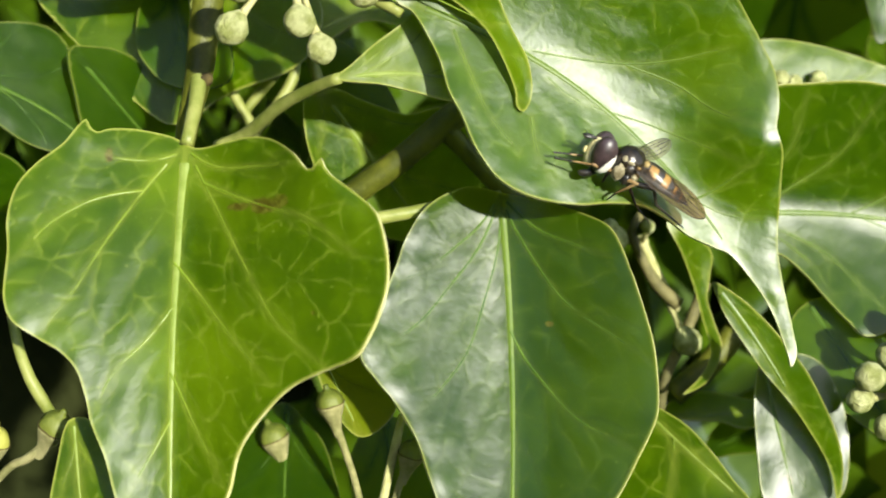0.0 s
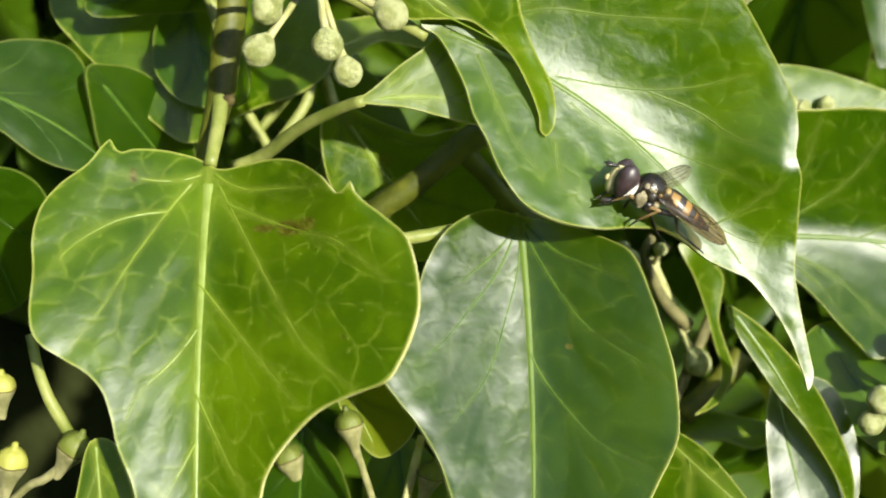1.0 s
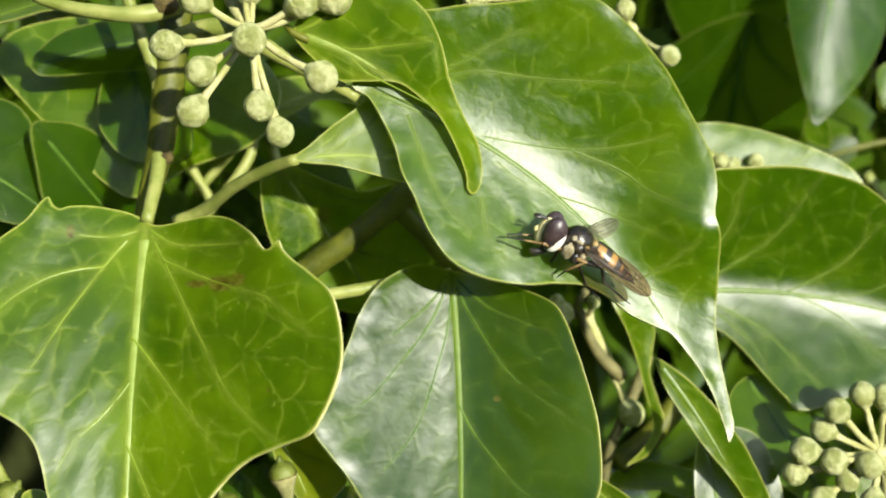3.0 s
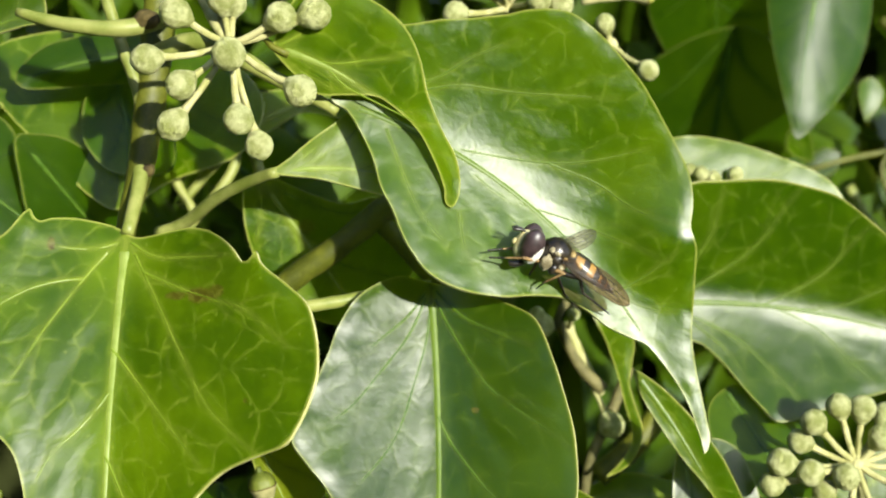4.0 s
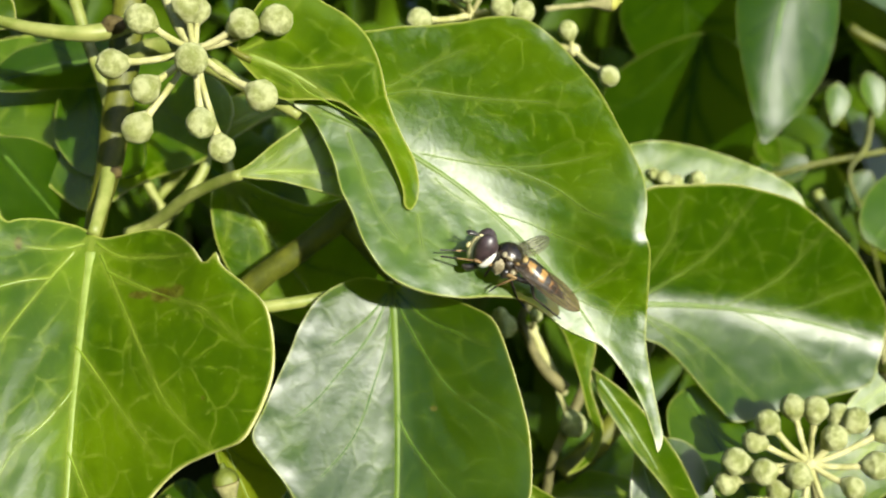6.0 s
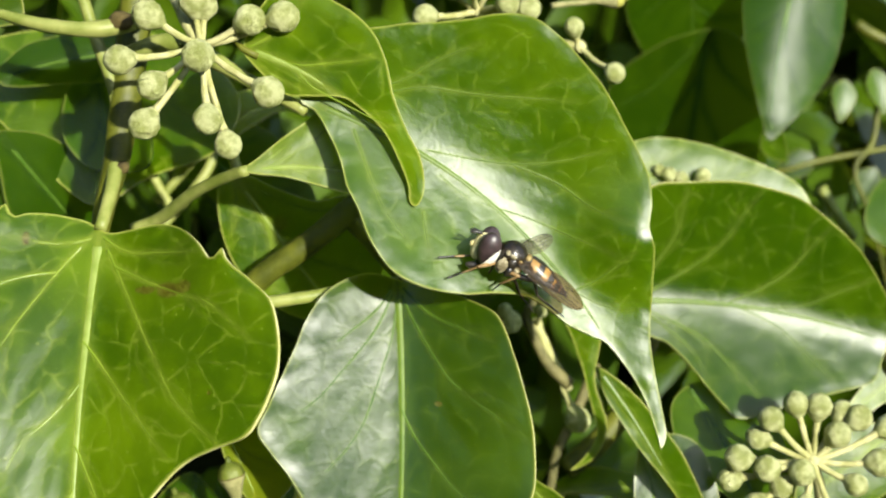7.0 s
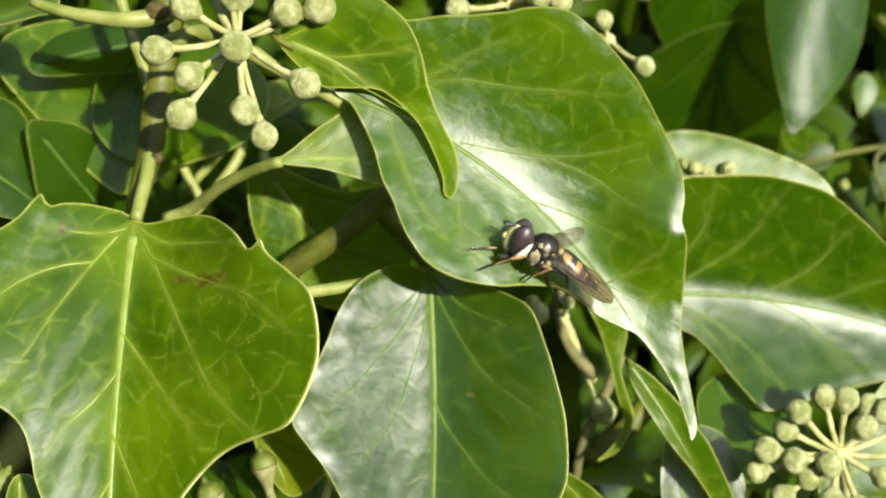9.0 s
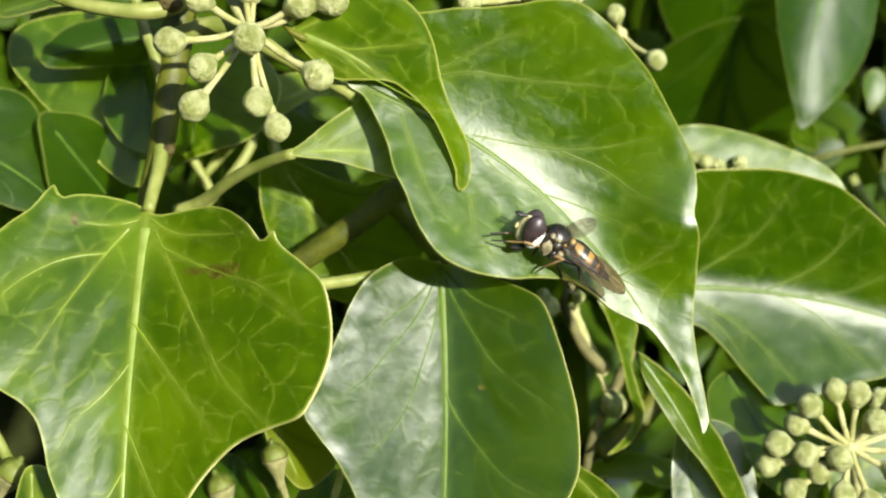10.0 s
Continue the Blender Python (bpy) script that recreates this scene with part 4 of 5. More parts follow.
def seed_cap(at, r, stalk, mat, label):
    """A spent bud: a cup with a brown rim, a domed top with the stump of the style, on a dusty stalk."""
    thing = tagged(new("spent_bud"), label, "flower buds", "spent ivy buds")
    thing.matrix_world = face(*at)
    o = Vector(at)
    down = (Vector(stalk[0]) - o).normalized()
    turn = (-down).to_track_quat("Z", "Y").to_matrix().to_4x4()
    prof = [(-2.3, 0.30), (-1.6, 0.40), (-1.0, 0.58), (-0.5, 0.82), (-0.1, 0.98), (0.08, 1.02)]
    top = [(0.12, 1.0), (0.45, 0.97), (0.80, 0.80), (1.05, 0.52), (1.15, 0.30), (1.30, 0.22), (1.50, 0.20), (1.58, 0.06)]
    for name, pr, m in (("cup", prof, cap_stalk), ("rim", [(0.05, 1.0), (0.07, 1.05), (0.12, 1.05), (0.15, 0.98)], bark_brown), ("dome", top, mat)):
        bm, rings = bmesh.new(), []
        for z, q in pr:
            rings.append([bm.verts.new((turn @ Vector((q * math.cos(a) * (1 + 0.05 * math.sin(5 * a)), q * math.sin(a) * (1 + 0.05 * math.sin(5 * a)), z))) * r * MM)
                          for a in [2 * math.pi * j / 20 for j in range(20)]])
        for a, b in zip(rings, rings[1:]):
            for j in range(20):
                bm.faces.new((a[j], a[(j + 1) % 20], b[(j + 1) % 20], b[j]))
        if name != "rim":
            bm.faces.new(rings[-1])
        part(name, bm, m, thing)
    bm = tube(bmesh.new(), [(*(down * r * 0.7), r * 0.34)] + [(*(Vector(p) - o), max(0.32, r * 0.30 - 0.03 * i)) for i, p in enumerate(stalk)], 0.6, 12, 0.12)
    part("stalk", bm, cap_stalk, thing)
    return thing


stem_made = plant_stem("ivy_vine", [(-22.1, 11.9, 38.8, 1.71), (-22.7, 11.7, 27.7, 1.66), (-23.3, 11.3, 21.0, 1.51), (-23.8, 11.1, 16.5, 1.32), (-24.9, 11.1, 11.6, 1.04), (-25.7, 11.5, 6.1, 0.94), (-27.1, 13.5, -8.9, 0.90), (-29.4, 16.0, -32.0, 0.91)], stem_olive, "thick olive-green ivy stem")
leaf_scar(stem_made, (-23.2, 10.3, 16.4), 0.90)
stem_made = plant_stem("petiole", [(-23.6, 10.7, 17.0, 0.82), (-23.6, 9.1, 14.1, 0.73), (-23.7, 7.1, 11.5, 0.66), (-23.8, 5.6, 9.7, 0.58)], petiole_pale, "pale green stalk of an ivy leaf")
stem_made = plant_stem("ivy_vine", [(-14.4, 20.1, 0.2, 1.37), (-9.6, 18.6, 5.3, 1.35), (-4.8, 17.4, 8.8, 1.34), (-0.9, 17.0, 11.9, 1.38), (0.9, 17.0, 13.4, 1.50), (6.7, 17.9, 17.0, 1.34), (15.7, 20.1, 22.7, 1.30)], stem_olive, "olive ivy branch with a node")
leaf_scar(stem_made, (0.7, 16.2, 13.2), 0.55)
stem_made = plant_stem("ivy_vine", [(0.4, 17.0, 12.1, 1.10), (2.7, 17.4, 9.7, 0.99), (5.6, 17.9, 6.6, 0.93), (12.7, 19.4, 1.3, 0.88)], stem_olive, "side branch of the ivy")
stem_made = plant_stem("petiole", [(-9.5, 10.9, 2.5, 0.71), (-5.7, 10.9, 3.1, 0.66), (-1.6, 11.5, 3.9, 0.61), (2.6, 13.1, 5.0, 0.56), (5.7, 13.9, 5.3, 0.51)], petiole_pale, "pale green stalk of an ivy leaf")
stem_made = plant_stem("petiole", [(-23.3, 18.4, 10.5, 0.73), (-20.2, 16.8, 11.6, 0.69), (-16.1, 12.4, 14.0, 0.64), (-12.3, 9.0, 15.4, 0.59), (-9.7, 6.7, 16.0, 0.54)], petiole_pale, "long pale green stalk of an ivy leaf")
stem_made = plant_stem("twig", [(-17.7, 32.1, 25.9, 0.65), (-15.4, 31.3, 22.6, 0.68), (-13.4, 30.5, 16.7, 0.67), (-11.9, 30.1, 11.5, 0.67), (-10.7, 29.7, 7.7, 0.67), (-9.2, 29.7, 1.3, 0.64)], petiole_pale, "pale green twig among the leaves")
stem_made = plant_stem("twig", [(-22.0, 26.5, 11.1, 0.56), (-18.9, 26.9, 15.0, 0.59), (-16.5, 27.3, 19.1, 0.62), (-16.7, 27.7, 23.2, 0.56), (-17.9, 28.9, 27.2, 0.51)], petiole_pale, "pale green forked ivy twig")
stem_made = plant_stem("twig", [(-24.1, 28.1, 18.6, 0.57), (-22.5, 28.1, 15.8, 0.57), (-20.7, 28.1, 12.9, 0.57)], petiole_pale, "short green twig in the hedge")
stem_made = plant_stem("twig", [(-23.0, 28.9, 14.3, 0.51), (-20.5, 28.9, 17.4, 0.57), (-18.6, 28.9, 19.6, 0.51)], petiole_pale, "short green twig in the hedge")
stem_made = plant_stem("petiole", [(-35.0, 6.3, 31.2, 0.46), (-32.3, 5.9, 30.4, 0.61), (-29.5, 5.5, 29.8, 0.71), (-26.7, 5.2, 29.5, 0.77), (-23.8, 5.5, 29.7, 0.88), (-21.6, 7.1, 30.9, 0.95), (-20.8, 9.5, 32.7, 0.85)], petiole_pale, "thick yellow-green stalk of an ivy leaf")
leaf_scar(stem_made, (-22.3, 5.3, 30.5), 1.10)
stem_made = plant_stem("twig", [(-29.0, 11.9, 37.8, 0.64), (-27.5, 11.1, 33.5, 0.63), (-26.1, 11.1, 29.5, 0.63), (-24.7, 11.1, 26.1, 0.69), (-24.0, 11.1, 23.2, 0.57), (-24.1, 11.5, 19.8, 0.46)], petiole_pale, "pale green twig beside the stem")
stem_made = plant_stem("twig", [(-22.5, 8.7, 27.6, 0.96), (-17.8, 7.1, 28.8, 1.00), (-13.9, 6.3, 27.3, 0.94), (-10.0, 6.3, 25.2, 0.72), (-6.1, 5.9, 23.2, 0.66), (-3.8, 5.5, 21.8, 0.49)], petiole_pale, "yellow-green ivy shoot behind the buds")
stem_made = plant_stem("twig", [(-10.7, 3.0, 28.3, 0.27), (-9.9, 3.0, 27.5, 0.33), (-8.4, 3.0, 26.8, 0.33)], stem_olive, "dry brown base of a leaf")
stem_made = plant_stem("petiole", [(-41.3, 9.5, -6.4, 0.51), (-40.4, 8.7, -9.4, 0.51), (-39.2, 8.3, -12.3, 0.56), (-38.2, 8.7, -14.3, 0.59), (-37.2, 9.5, -16.3, 0.51), (-35.7, 10.3, -18.2, 0.49)], petiole_pale, "curved pale stalk of an ivy leaf")
stem_made = plant_stem("twig", [(21.6, 25.7, 3.8, 0.48), (20.6, 25.7, 1.9, 0.53), (22.0, 26.1, -1.5, 0.58), (23.6, 26.5, -4.0, 0.68), (26.0, 27.3, -6.1, 0.78)], twig_grey, "grey-brown ivy twig in the shade")
stem_made = plant_stem("twig", [(29.4, 28.9, -3.7, 0.59), (27.8, 28.5, -7.5, 0.64), (26.1, 28.1, -11.2, 0.64), (24.7, 28.1, -14.4, 0.58), (24.1, 28.9, -18.9, 0.54)], twig_grey, "pale grey-brown ivy twig")
stem_made = plant_stem("ivy_vine", [(33.4, 32.1, -9.6, 1.42), (30.1, 32.1, -13.5, 1.49), (26.3, 32.1, -16.8, 1.42)], stem_olive, "olive ivy branch in the shade")
stem_made = plant_stem("twig", [(44.1, 36.2, 8.9, 0.55), (41.3, 36.2, 5.3, 0.55), (37.2, 37.0, -3.1, 0.56)], twig_grey, "thin grey twig in the hedge")
stem_made = plant_stem("twig", [(72.3, 60.4, 45.6, 0.74), (75.7, 60.4, 43.6, 0.80), (89.6, 61.2, 37.7, 0.74)], stem_olive, "olive twig deep in the hedge")
stem_made = plant_stem("twig", [(65.8, 56.4, 20.8, 0.79), (68.2, 56.4, 16.8, 0.79), (70.7, 56.4, 13.6, 0.71)], petiole_pale, "green twig in the hedge")
stem_made = plant_stem("twig", [(75.7, 60.4, 34.8, 0.45), (74.8, 60.4, 28.1, 0.45), (72.2, 60.4, 23.8, 0.34), (75.1, 61.2, 16.5, 0.29), (78.5, 63.6, 6.6, 0.23)], stem_olive, "thin curved twig in the hedge")
stem_made = plant_stem("twig", [(56.2, 62.8, 22.1, 0.46), (62.2, 60.4, 23.7, 0.45), (68.1, 60.4, 25.4, 0.45), (77.6, 61.2, 27.4, 0.40), (90.3, 62.8, 30.4, 0.34)], stem_olive, "olive twig in the hedge")
stem_made = plant_stem("twig", [(-11.5, 20.8, -32.6, 0.71), (-18.2, 21.6, -31.0, 0.72), (-29.5, 24.0, -30.4, 0.73)], stem_olive, "olive ivy twig in the shade")
stem_made = plant_stem("bud_stalk", [(-3.9, 10.3, -16.0, 0.38), (-4.6, 10.3, -19.0, 0.44), (-5.4, 10.7, -22.4, 0.44), (-6.3, 11.1, -26.9, 0.44)], bud_stalk, "thin dusty stalk of ivy buds")
bud_umbel((-13.9, 2.6, 27.6), [(-13.5, -1.2, 25.9, 1.58), (-18.8, 1.0, 30.1, 1.50), (-9.0, 0.6, 29.8, 1.50), (-5.9, 1.4, 30.4, 1.56), (-21.5, 1.5, 25.8, 1.46), (-18.0, 0.2, 23.2, 1.44), (-7.0, 0.0, 22.8, 1.54), (-12.6, -0.2, 20.0, 1.43), (-10.9, 1.8, 17.9, 1.35), (-18.8, 1.0, 19.6, 1.50), (-14.5, 1.4, 31.7, 1.51), (-13.6, 2.6, 31.5, 1.20)],
          [(-13.9, 2.6, 27.6), (-15.2, 3.4, 29.5), (-16.5, 5.0, 32.1), (-18.8, 7.9, 36.3), (-21.2, 10.7, 38.8)], "ball of green dusty ivy flower buds on stalks")
bud_umbel((50.2, 13.5, -12.8), [(48.5, 11.7, -13.9, 1.41), (45.2, 11.9, -8.4, 1.35), (48.1, 12.7, -6.8, 1.33), (50.4, 12.3, -7.0, 1.41), (53.6, 14.3, -7.7, 1.26), (55.0, 13.1, -8.2, 1.42), (52.3, 11.9, -9.9, 1.41), (44.3, 13.5, -10.5, 1.31), (41.8, 11.9, -12.5, 1.47), (44.7, 11.5, -13.5, 1.41), (41.2, 13.1, -14.9, 1.30), (54.3, 11.9, -15.1, 1.23), (57.0, 12.3, -12.8, 1.53), (58.7, 14.3, -9.3, 1.44), (46.7, 13.1, -15.6, 1.25), (49.2, 12.7, -17.8, 1.36), (44.0, 13.1, -17.6, 1.36), (52.2, 12.7, -18.6, 1.36)],
          [(50.2, 13.5, -12.8), (51.9, 16.0, -16.5), (53.3, 19.2, -21.9), (54.1, 23.2, -28.9)], "ball of pale green ivy flower buds on stalks")
bud_umbel((13.8, 17.6, 35.5), [(8.0, 13.9, 33.8, 1.35), (16.8, 13.9, 35.4, 1.29), (19.2, 14.3, 35.1, 1.30), (12.9, 14.3, 37.1, 1.30), (10.0, 15.2, 37.6, 1.31), (15.3, 14.3, 38.4, 1.30)],
          [(13.8, 17.6, 35.5), (17.1, 19.2, 36.0), (20.0, 20.0, 36.6)], "cluster of green ivy buds behind the leaf")
bud_umbel((25.8, 21.6, 32.6), [(29.2, 18.0, 29.0, 1.21), (25.0, 20.8, 34.7, 1.12)],
          [(25.8, 21.6, 32.6), (24.0, 22.4, 33.1), (20.9, 23.2, 33.8)], "ivy buds behind the leaf edge")
bud_umbel((40.4, 30.5, 17.1), [(37.8, 28.9, 19.1, 0.92), (39.3, 28.9, 18.7, 0.85), (41.9, 28.9, 19.0, 0.99), (36.7, 29.3, 19.6, 0.73)],
          [(40.4, 30.5, 17.1), (41.6, 32.1, 14.9), (42.7, 33.7, 11.5)], "small yellow-green ivy buds")
bud_umbel((22.1, 28.1, 0.8), [(18.7, 24.9, 1.1, 1.40), (22.1, 24.0, 2.4, 0.76), (27.0, 27.3, -10.2, 1.56), (18.0, 24.0, 2.4, 0.89)],
          [(22.1, 28.1, 0.8), (23.9, 28.9, -2.8), (26.2, 30.5, -6.9)], "green ivy buds in the shade")
seed_cap((-36.8, 7.9, -17.0), 1.55, [(-37.8, 8.5, -18.5), (-39.7, 9.1, -20.0), (-41.8, 9.9, -21.1), (-45.3, 11.1, -24.7)], cap_green, "spent green ivy bud with a brown rim")
seed_cap((-17.7, 20.8, -20.1), 1.55, [(-17.2, 21.0, -21.4), (-15.2, 21.6, -23.9), (-12.6, 22.4, -26.3), (-9.9, 23.2, -29.0)], cap_green, "spent green ivy bud on a dusty stalk")
seed_cap((-10.9, 11.0, -15.2), 1.38, [(-10.6, 11.2, -16.5), (-9.6, 11.4, -19.5), (-8.5, 11.7, -23.0), (-7.7, 12.4, -27.0)], cap_green, "spent green ivy bud on a dusty stalk")
seed_cap((-3.1, 9.5, -19.8), 1.30, [(-3.4, 9.7, -20.8), (-4.3, 10.3, -23.1), (-5.2, 11.1, -26.9)], cap_green, "spent green ivy bud on a dusty stalk")
seed_cap((-43.5, 7.9, -11.4), 1.29, [(-43.6, 8.3, -12.8), (-45.1, 9.1, -15.3), (-47.6, 10.3, -19.3)], cap_yellow, "yellow-green spent ivy bud")
seed_cap((-42.4, 7.5, -18.4), 1.50, [(-42.8, 7.9, -19.9), (-44.3, 8.7, -22.2), (-46.4, 10.3, -26.3)], cap_yellow, "yellow-green spent ivy bud")
seed_cap((29.9, 23.4, 38.7), 1.15, [(28.6, 23.2, 38.5), (25.5, 22.0, 37.8), (22.4, 20.8, 37.1)], cap_yellow, "yellow-green ivy bud at the end of a stalk")
seed_cap((61.4, 24.0, 1.0), 1.54, [(62.5, 24.4, -1.5), (63.8, 25.2, -5.4), (65.3, 26.5, -10.1)], cap_yellow, "yellow spent ivy bud")
seed_cap((63.7, 24.9, -3.4), 1.42, [(64.2, 25.2, -5.4), (65.1, 26.1, -8.7), (66.3, 27.3, -12.8)], cap_green, "green spent ivy bud")


# ---- the hoverfly (its own space: x ahead, y to its left, z up its back, millimetres) ----
fly_black = skin_material("fly_black", (0.010, 0.009, 0.008), (0.035, 0.028, 0.018), 0.32, 3.0, 0.00004, 0.4, 0.6)
fly_bronze = skin_material("fly_bronze", (0.006, 0.0045, 0.002), (0.022, 0.015, 0.006), 0.22, 3.0, 0.00005, 0.4, 0.5)
fly_orange = skin_material("fly_orange", (0.17, 0.085, 0.014), (0.28, 0.165, 0.04), 0.4, 2.0, 0.00003, 0.3, 0.5)
fly_tan = skin_material("fly_tan", (0.14, 0.10, 0.03), (0.30, 0.22, 0.08), 0.45, 3.0, 0.00004, 0.4, 0.4)
fly_face = skin_material("fly_face", (0.40, 0.33, 0.12), (0.60, 0.54, 0.28), 0.45, 2.0, 0.00003, 0.3, 0.4)
fly_pale = skin_material("fly_pale", (0.55, 0.54, 0.46), (0.78, 0.77, 0.70), 0.7, 3.0, 0.00004, 0.4, 0.2)
fly_dust = skin_material("fly_dust", (0.12, 0.10, 0.05), (0.36, 0.32, 0.20), 0.7, 4.0, 0.00006, 0.8, 0.2)
fly_leg = skin_material("fly_leg", (0.13, 0.075, 0.025), (0.26, 0.17, 0.07), 0.4, 3.0, 0.00003, 0.3, 0.5)
fly_eye = skin_material("fly_eye", (0.020, 0.012, 0.012), (0.042, 0.026, 0.026), 0.42, 6.0, 0.00002, 0.3, 0.6)


def wing_material(name, tint, dim, lit, cover):
    """Clear, smoky membrane with a soft sheen."""
    k = Nodes(name)
    p = k.coords("Object", 1000.0)
    clear, film = k.node("BsdfTransparent"), k.bsdf
    clear.inputs["Color"].default_value = (*tint, 1)
    k.put(film.inputs["Base Color"], k.mix(k.noise(p, 0.6, 3), dim, lit))
    film.inputs["Roughness"].default_value = 0.34
    film.inputs["Specular IOR Level"].default_value = 0.3
    ms = k.node("MixShader")
    k.put(ms.inputs[0], k.math("ADD", cover, k.math("MULTIPLY", k.noise(p, 0.5, 2), 0.25)))
    k.put(ms.inputs[1], clear.outputs[0]), k.put(ms.inputs[2], film.outputs[0])
    k.put(k.out.inputs["Surface"], ms.outputs[0])
    return k.mat


fly_wing = wing_material("fly_wing", (0.74, 0.64, 0.50), (0.050, 0.038, 0.026), (0.14, 0.115, 0.080), 0.10)
fly_wing_clear = wing_material("fly_wing_clear", (0.88, 0.86, 0.80), (0.07, 0.065, 0.05), (0.15, 0.14, 0.11), 0.06)
hoverfly = tagged(new("hoverfly"), "black and orange banded hoverfly standing on the leaf", "insect")

# thorax, with the dusted sides and the scutellum
thorax = part("thorax", ball(bmesh.new(), (0, 0, 0.05), (1.62, 1.46, 1.72), None, 32, 22, 0.05), fly_bronze, hoverfly, "bronze-black shining thorax")
for s in (1, -1):
    for at, size, m in (((0.45, 0.98 * s, -0.72), (0.60, 0.54, 0.94), fly_dust), ((0.66, 1.14 * s, 0.46), (0.30, 0.28, 0.30), fly_dust), ((0.05, 1.32 * s, 0.42), (0.34, 0.22, 0.22), fly_dust),
                        ((-0.25, 1.20 * s, -0.10), (0.56, 0.44, 0.52), fly_black), ((-0.40, 0.98 * s, -1.00), (0.48, 0.50, 0.60), fly_black), ((-1.00, 1.12 * s, -0.46), (0.36, 0.34, 0.40), fly_dust),
                        ((-0.85, 1.14 * s, 0.30), (0.34, 0.26, 0.26), fly_tan)):
        part("side_plate", ball(bmesh.new(), at, size, None, 18, 12, 0.22, at[0] * 9), m, thorax, "black plate of the thorax" if m == fly_black else "pale dusted side of the thorax")
part("scutellum", ball(bmesh.new(), (-1.42, 0, 0.92), (0.52, 0.84, 0.42), None, 18, 12, 0.04), fly_tan, thorax, "yellowish rear shield")
bm = bmesh.new()
rng = random.Random(5)
for _ in range(170):
    d = Vector((rng.gauss(0, 1), rng.gauss(0, 1), abs(rng.gauss(0, 0.8)))).normalized()
    a = Vector((d.x * 1.75, d.y * 1.5, 0.05 + d.z * 1.55))
    b = a + (d + Vector((-0.35, 0, 0.1))) * (0.22 + 0.16 * rng.random())
    tube(bm, [(*a, 0.012), (*b, 0.004)], 9, 3, 0, False)
part("hair", bm, fly_bronze, thorax, "fine brown hairs")

# head
head = part("head", ball(bmesh.new(), (2.10, 0, -0.30), (0.70, 1.50, 1.45), None, 24, 18, 0.02), fly_black, hoverfly, "black back of the head")
for s in (1, -1):
    tilt_eye = Euler((radians(-8 * s), radians(17), radians(14 * s))).to_matrix().to_4x4()
    bm = ball(bmesh.new(), (2.42, 0.98 * s, -0.24), (1.14, 0.94, 1.76), tilt_eye, 36, 26)
    part("eye", bm, fly_eye, head, "large dark brown compound eye")
    tilt_rim = Euler((radians(-8 * s), radians(17), radians(14 * s))).to_matrix().to_4x4()
    bm = ball(bmesh.new(), (2.28, 0.92 * s, -0.36), (1.06, 0.92, 1.68), tilt_rim, 28, 20)
    part("eye_rim", bm, fly_pale, head, "white rim behind the eye")
    bm = tube(bmesh.new(), [(3.35, 0.20 * s, 0.40, 0.10), (3.70, 0.28 * s, 0.46, 0.10), (4.05, 0.36 * s, 0.40, 0.13), (4.45, 0.44 * s, 0.24, 0.15), (4.80, 0.48 * s, 0.06, 0.07)], 0.12, 10, 0)
    tube(bm, [(4.30, 0.42 * s, 0.36, 0.03), (4.60, 0.52 * s, 0.50, 0.02), (4.95, 0.60 * s, 0.52, 0.01)], 0.2, 5, 0)
    part("antenna", bm, fly_black, head, "short black antenna")
bm = ball(bmesh.new(), (3.14, 0, -0.68), (0.78, 0.95, 1.42), Euler((0, radians(8), 0)).to_matrix().to_4x4(), 24, 18, 0.03)
ball(bm, (3.92, 0, -0.85), (0.24, 0.30, 0.34), None, 14, 10)
part("face", bm, fly_face, head, "yellow face with a central knob")
bm = tube(bmesh.new(), [(2.2, 0, -1.4, 0.62), (2.25, 0.1, -1.9, 0.50), (2.4, 0.15, -2.35, 0.34), (2.75, 0.15, -2.70, 0.36), (3.15, 0.12, -2.85, 0.28), (3.35, 0.1, -2.85, 0.12)], 0.2, 12, 0.1)
part("mouthparts", bm, fly_black, head, "black mouthparts")

# abdomen: bands in turn, one ring piece each
abdomen = new("abdomen")
abdomen.parent = hoverfly
profile = [(-1.05, 0.80, 0.80), (-1.6, 1.30, 1.08), (-2.3, 1.60, 1.20), (-3.0, 1.72, 1.22), (-3.8, 1.70, 1.14), (-4.6, 1.52, 1.00),
           (-5.3, 1.20, 0.80), (-5.9, 0.84, 0.58), (-6.4, 0.46, 0.36), (-6.8, 0.12, 0.12)]


def abdomen_band(x0, x1, mat, name, label, grow=1.0, lo=0.0, hi=2 * math.pi):
    """A piece of the abdomen's skin between two stations, all round or between two angles."""
    bm, rings = bmesh.new(), []
    n = 28
    for i in range(7):
        x = x0 + (x1 - x0) * i / 6
        w, h = np.interp(-x, [-q[0] for q in profile], [q[1] for q in profile]), np.interp(-x, [-q[0] for q in profile], [q[2] for q in profile])
        z0 = 0.40 - 0.10 * (-x - 1.15)
        rings.append([bm.verts.new(Vector((x, w * 0.80 * grow * math.cos(a), z0 + h * grow * math.sin(a) * (1.0 if math.sin(a) > 0 else 0.5))) * MM) for a in [lo + (hi - lo) * j / n for j in range(n + 1)]])
    for r0, r1 in zip(rings, rings[1:]):
        for j in range(n):
            bm.faces.new((r0[j], r0[j + 1], r1[j + 1], r1[j]))
    bmesh.ops.remove_doubles(bm, verts=bm.verts, dist=1e-7)
    bmesh.ops.recalc_face_normals(bm, faces=bm.faces)
    return part(name, bm, mat, abdomen, label)


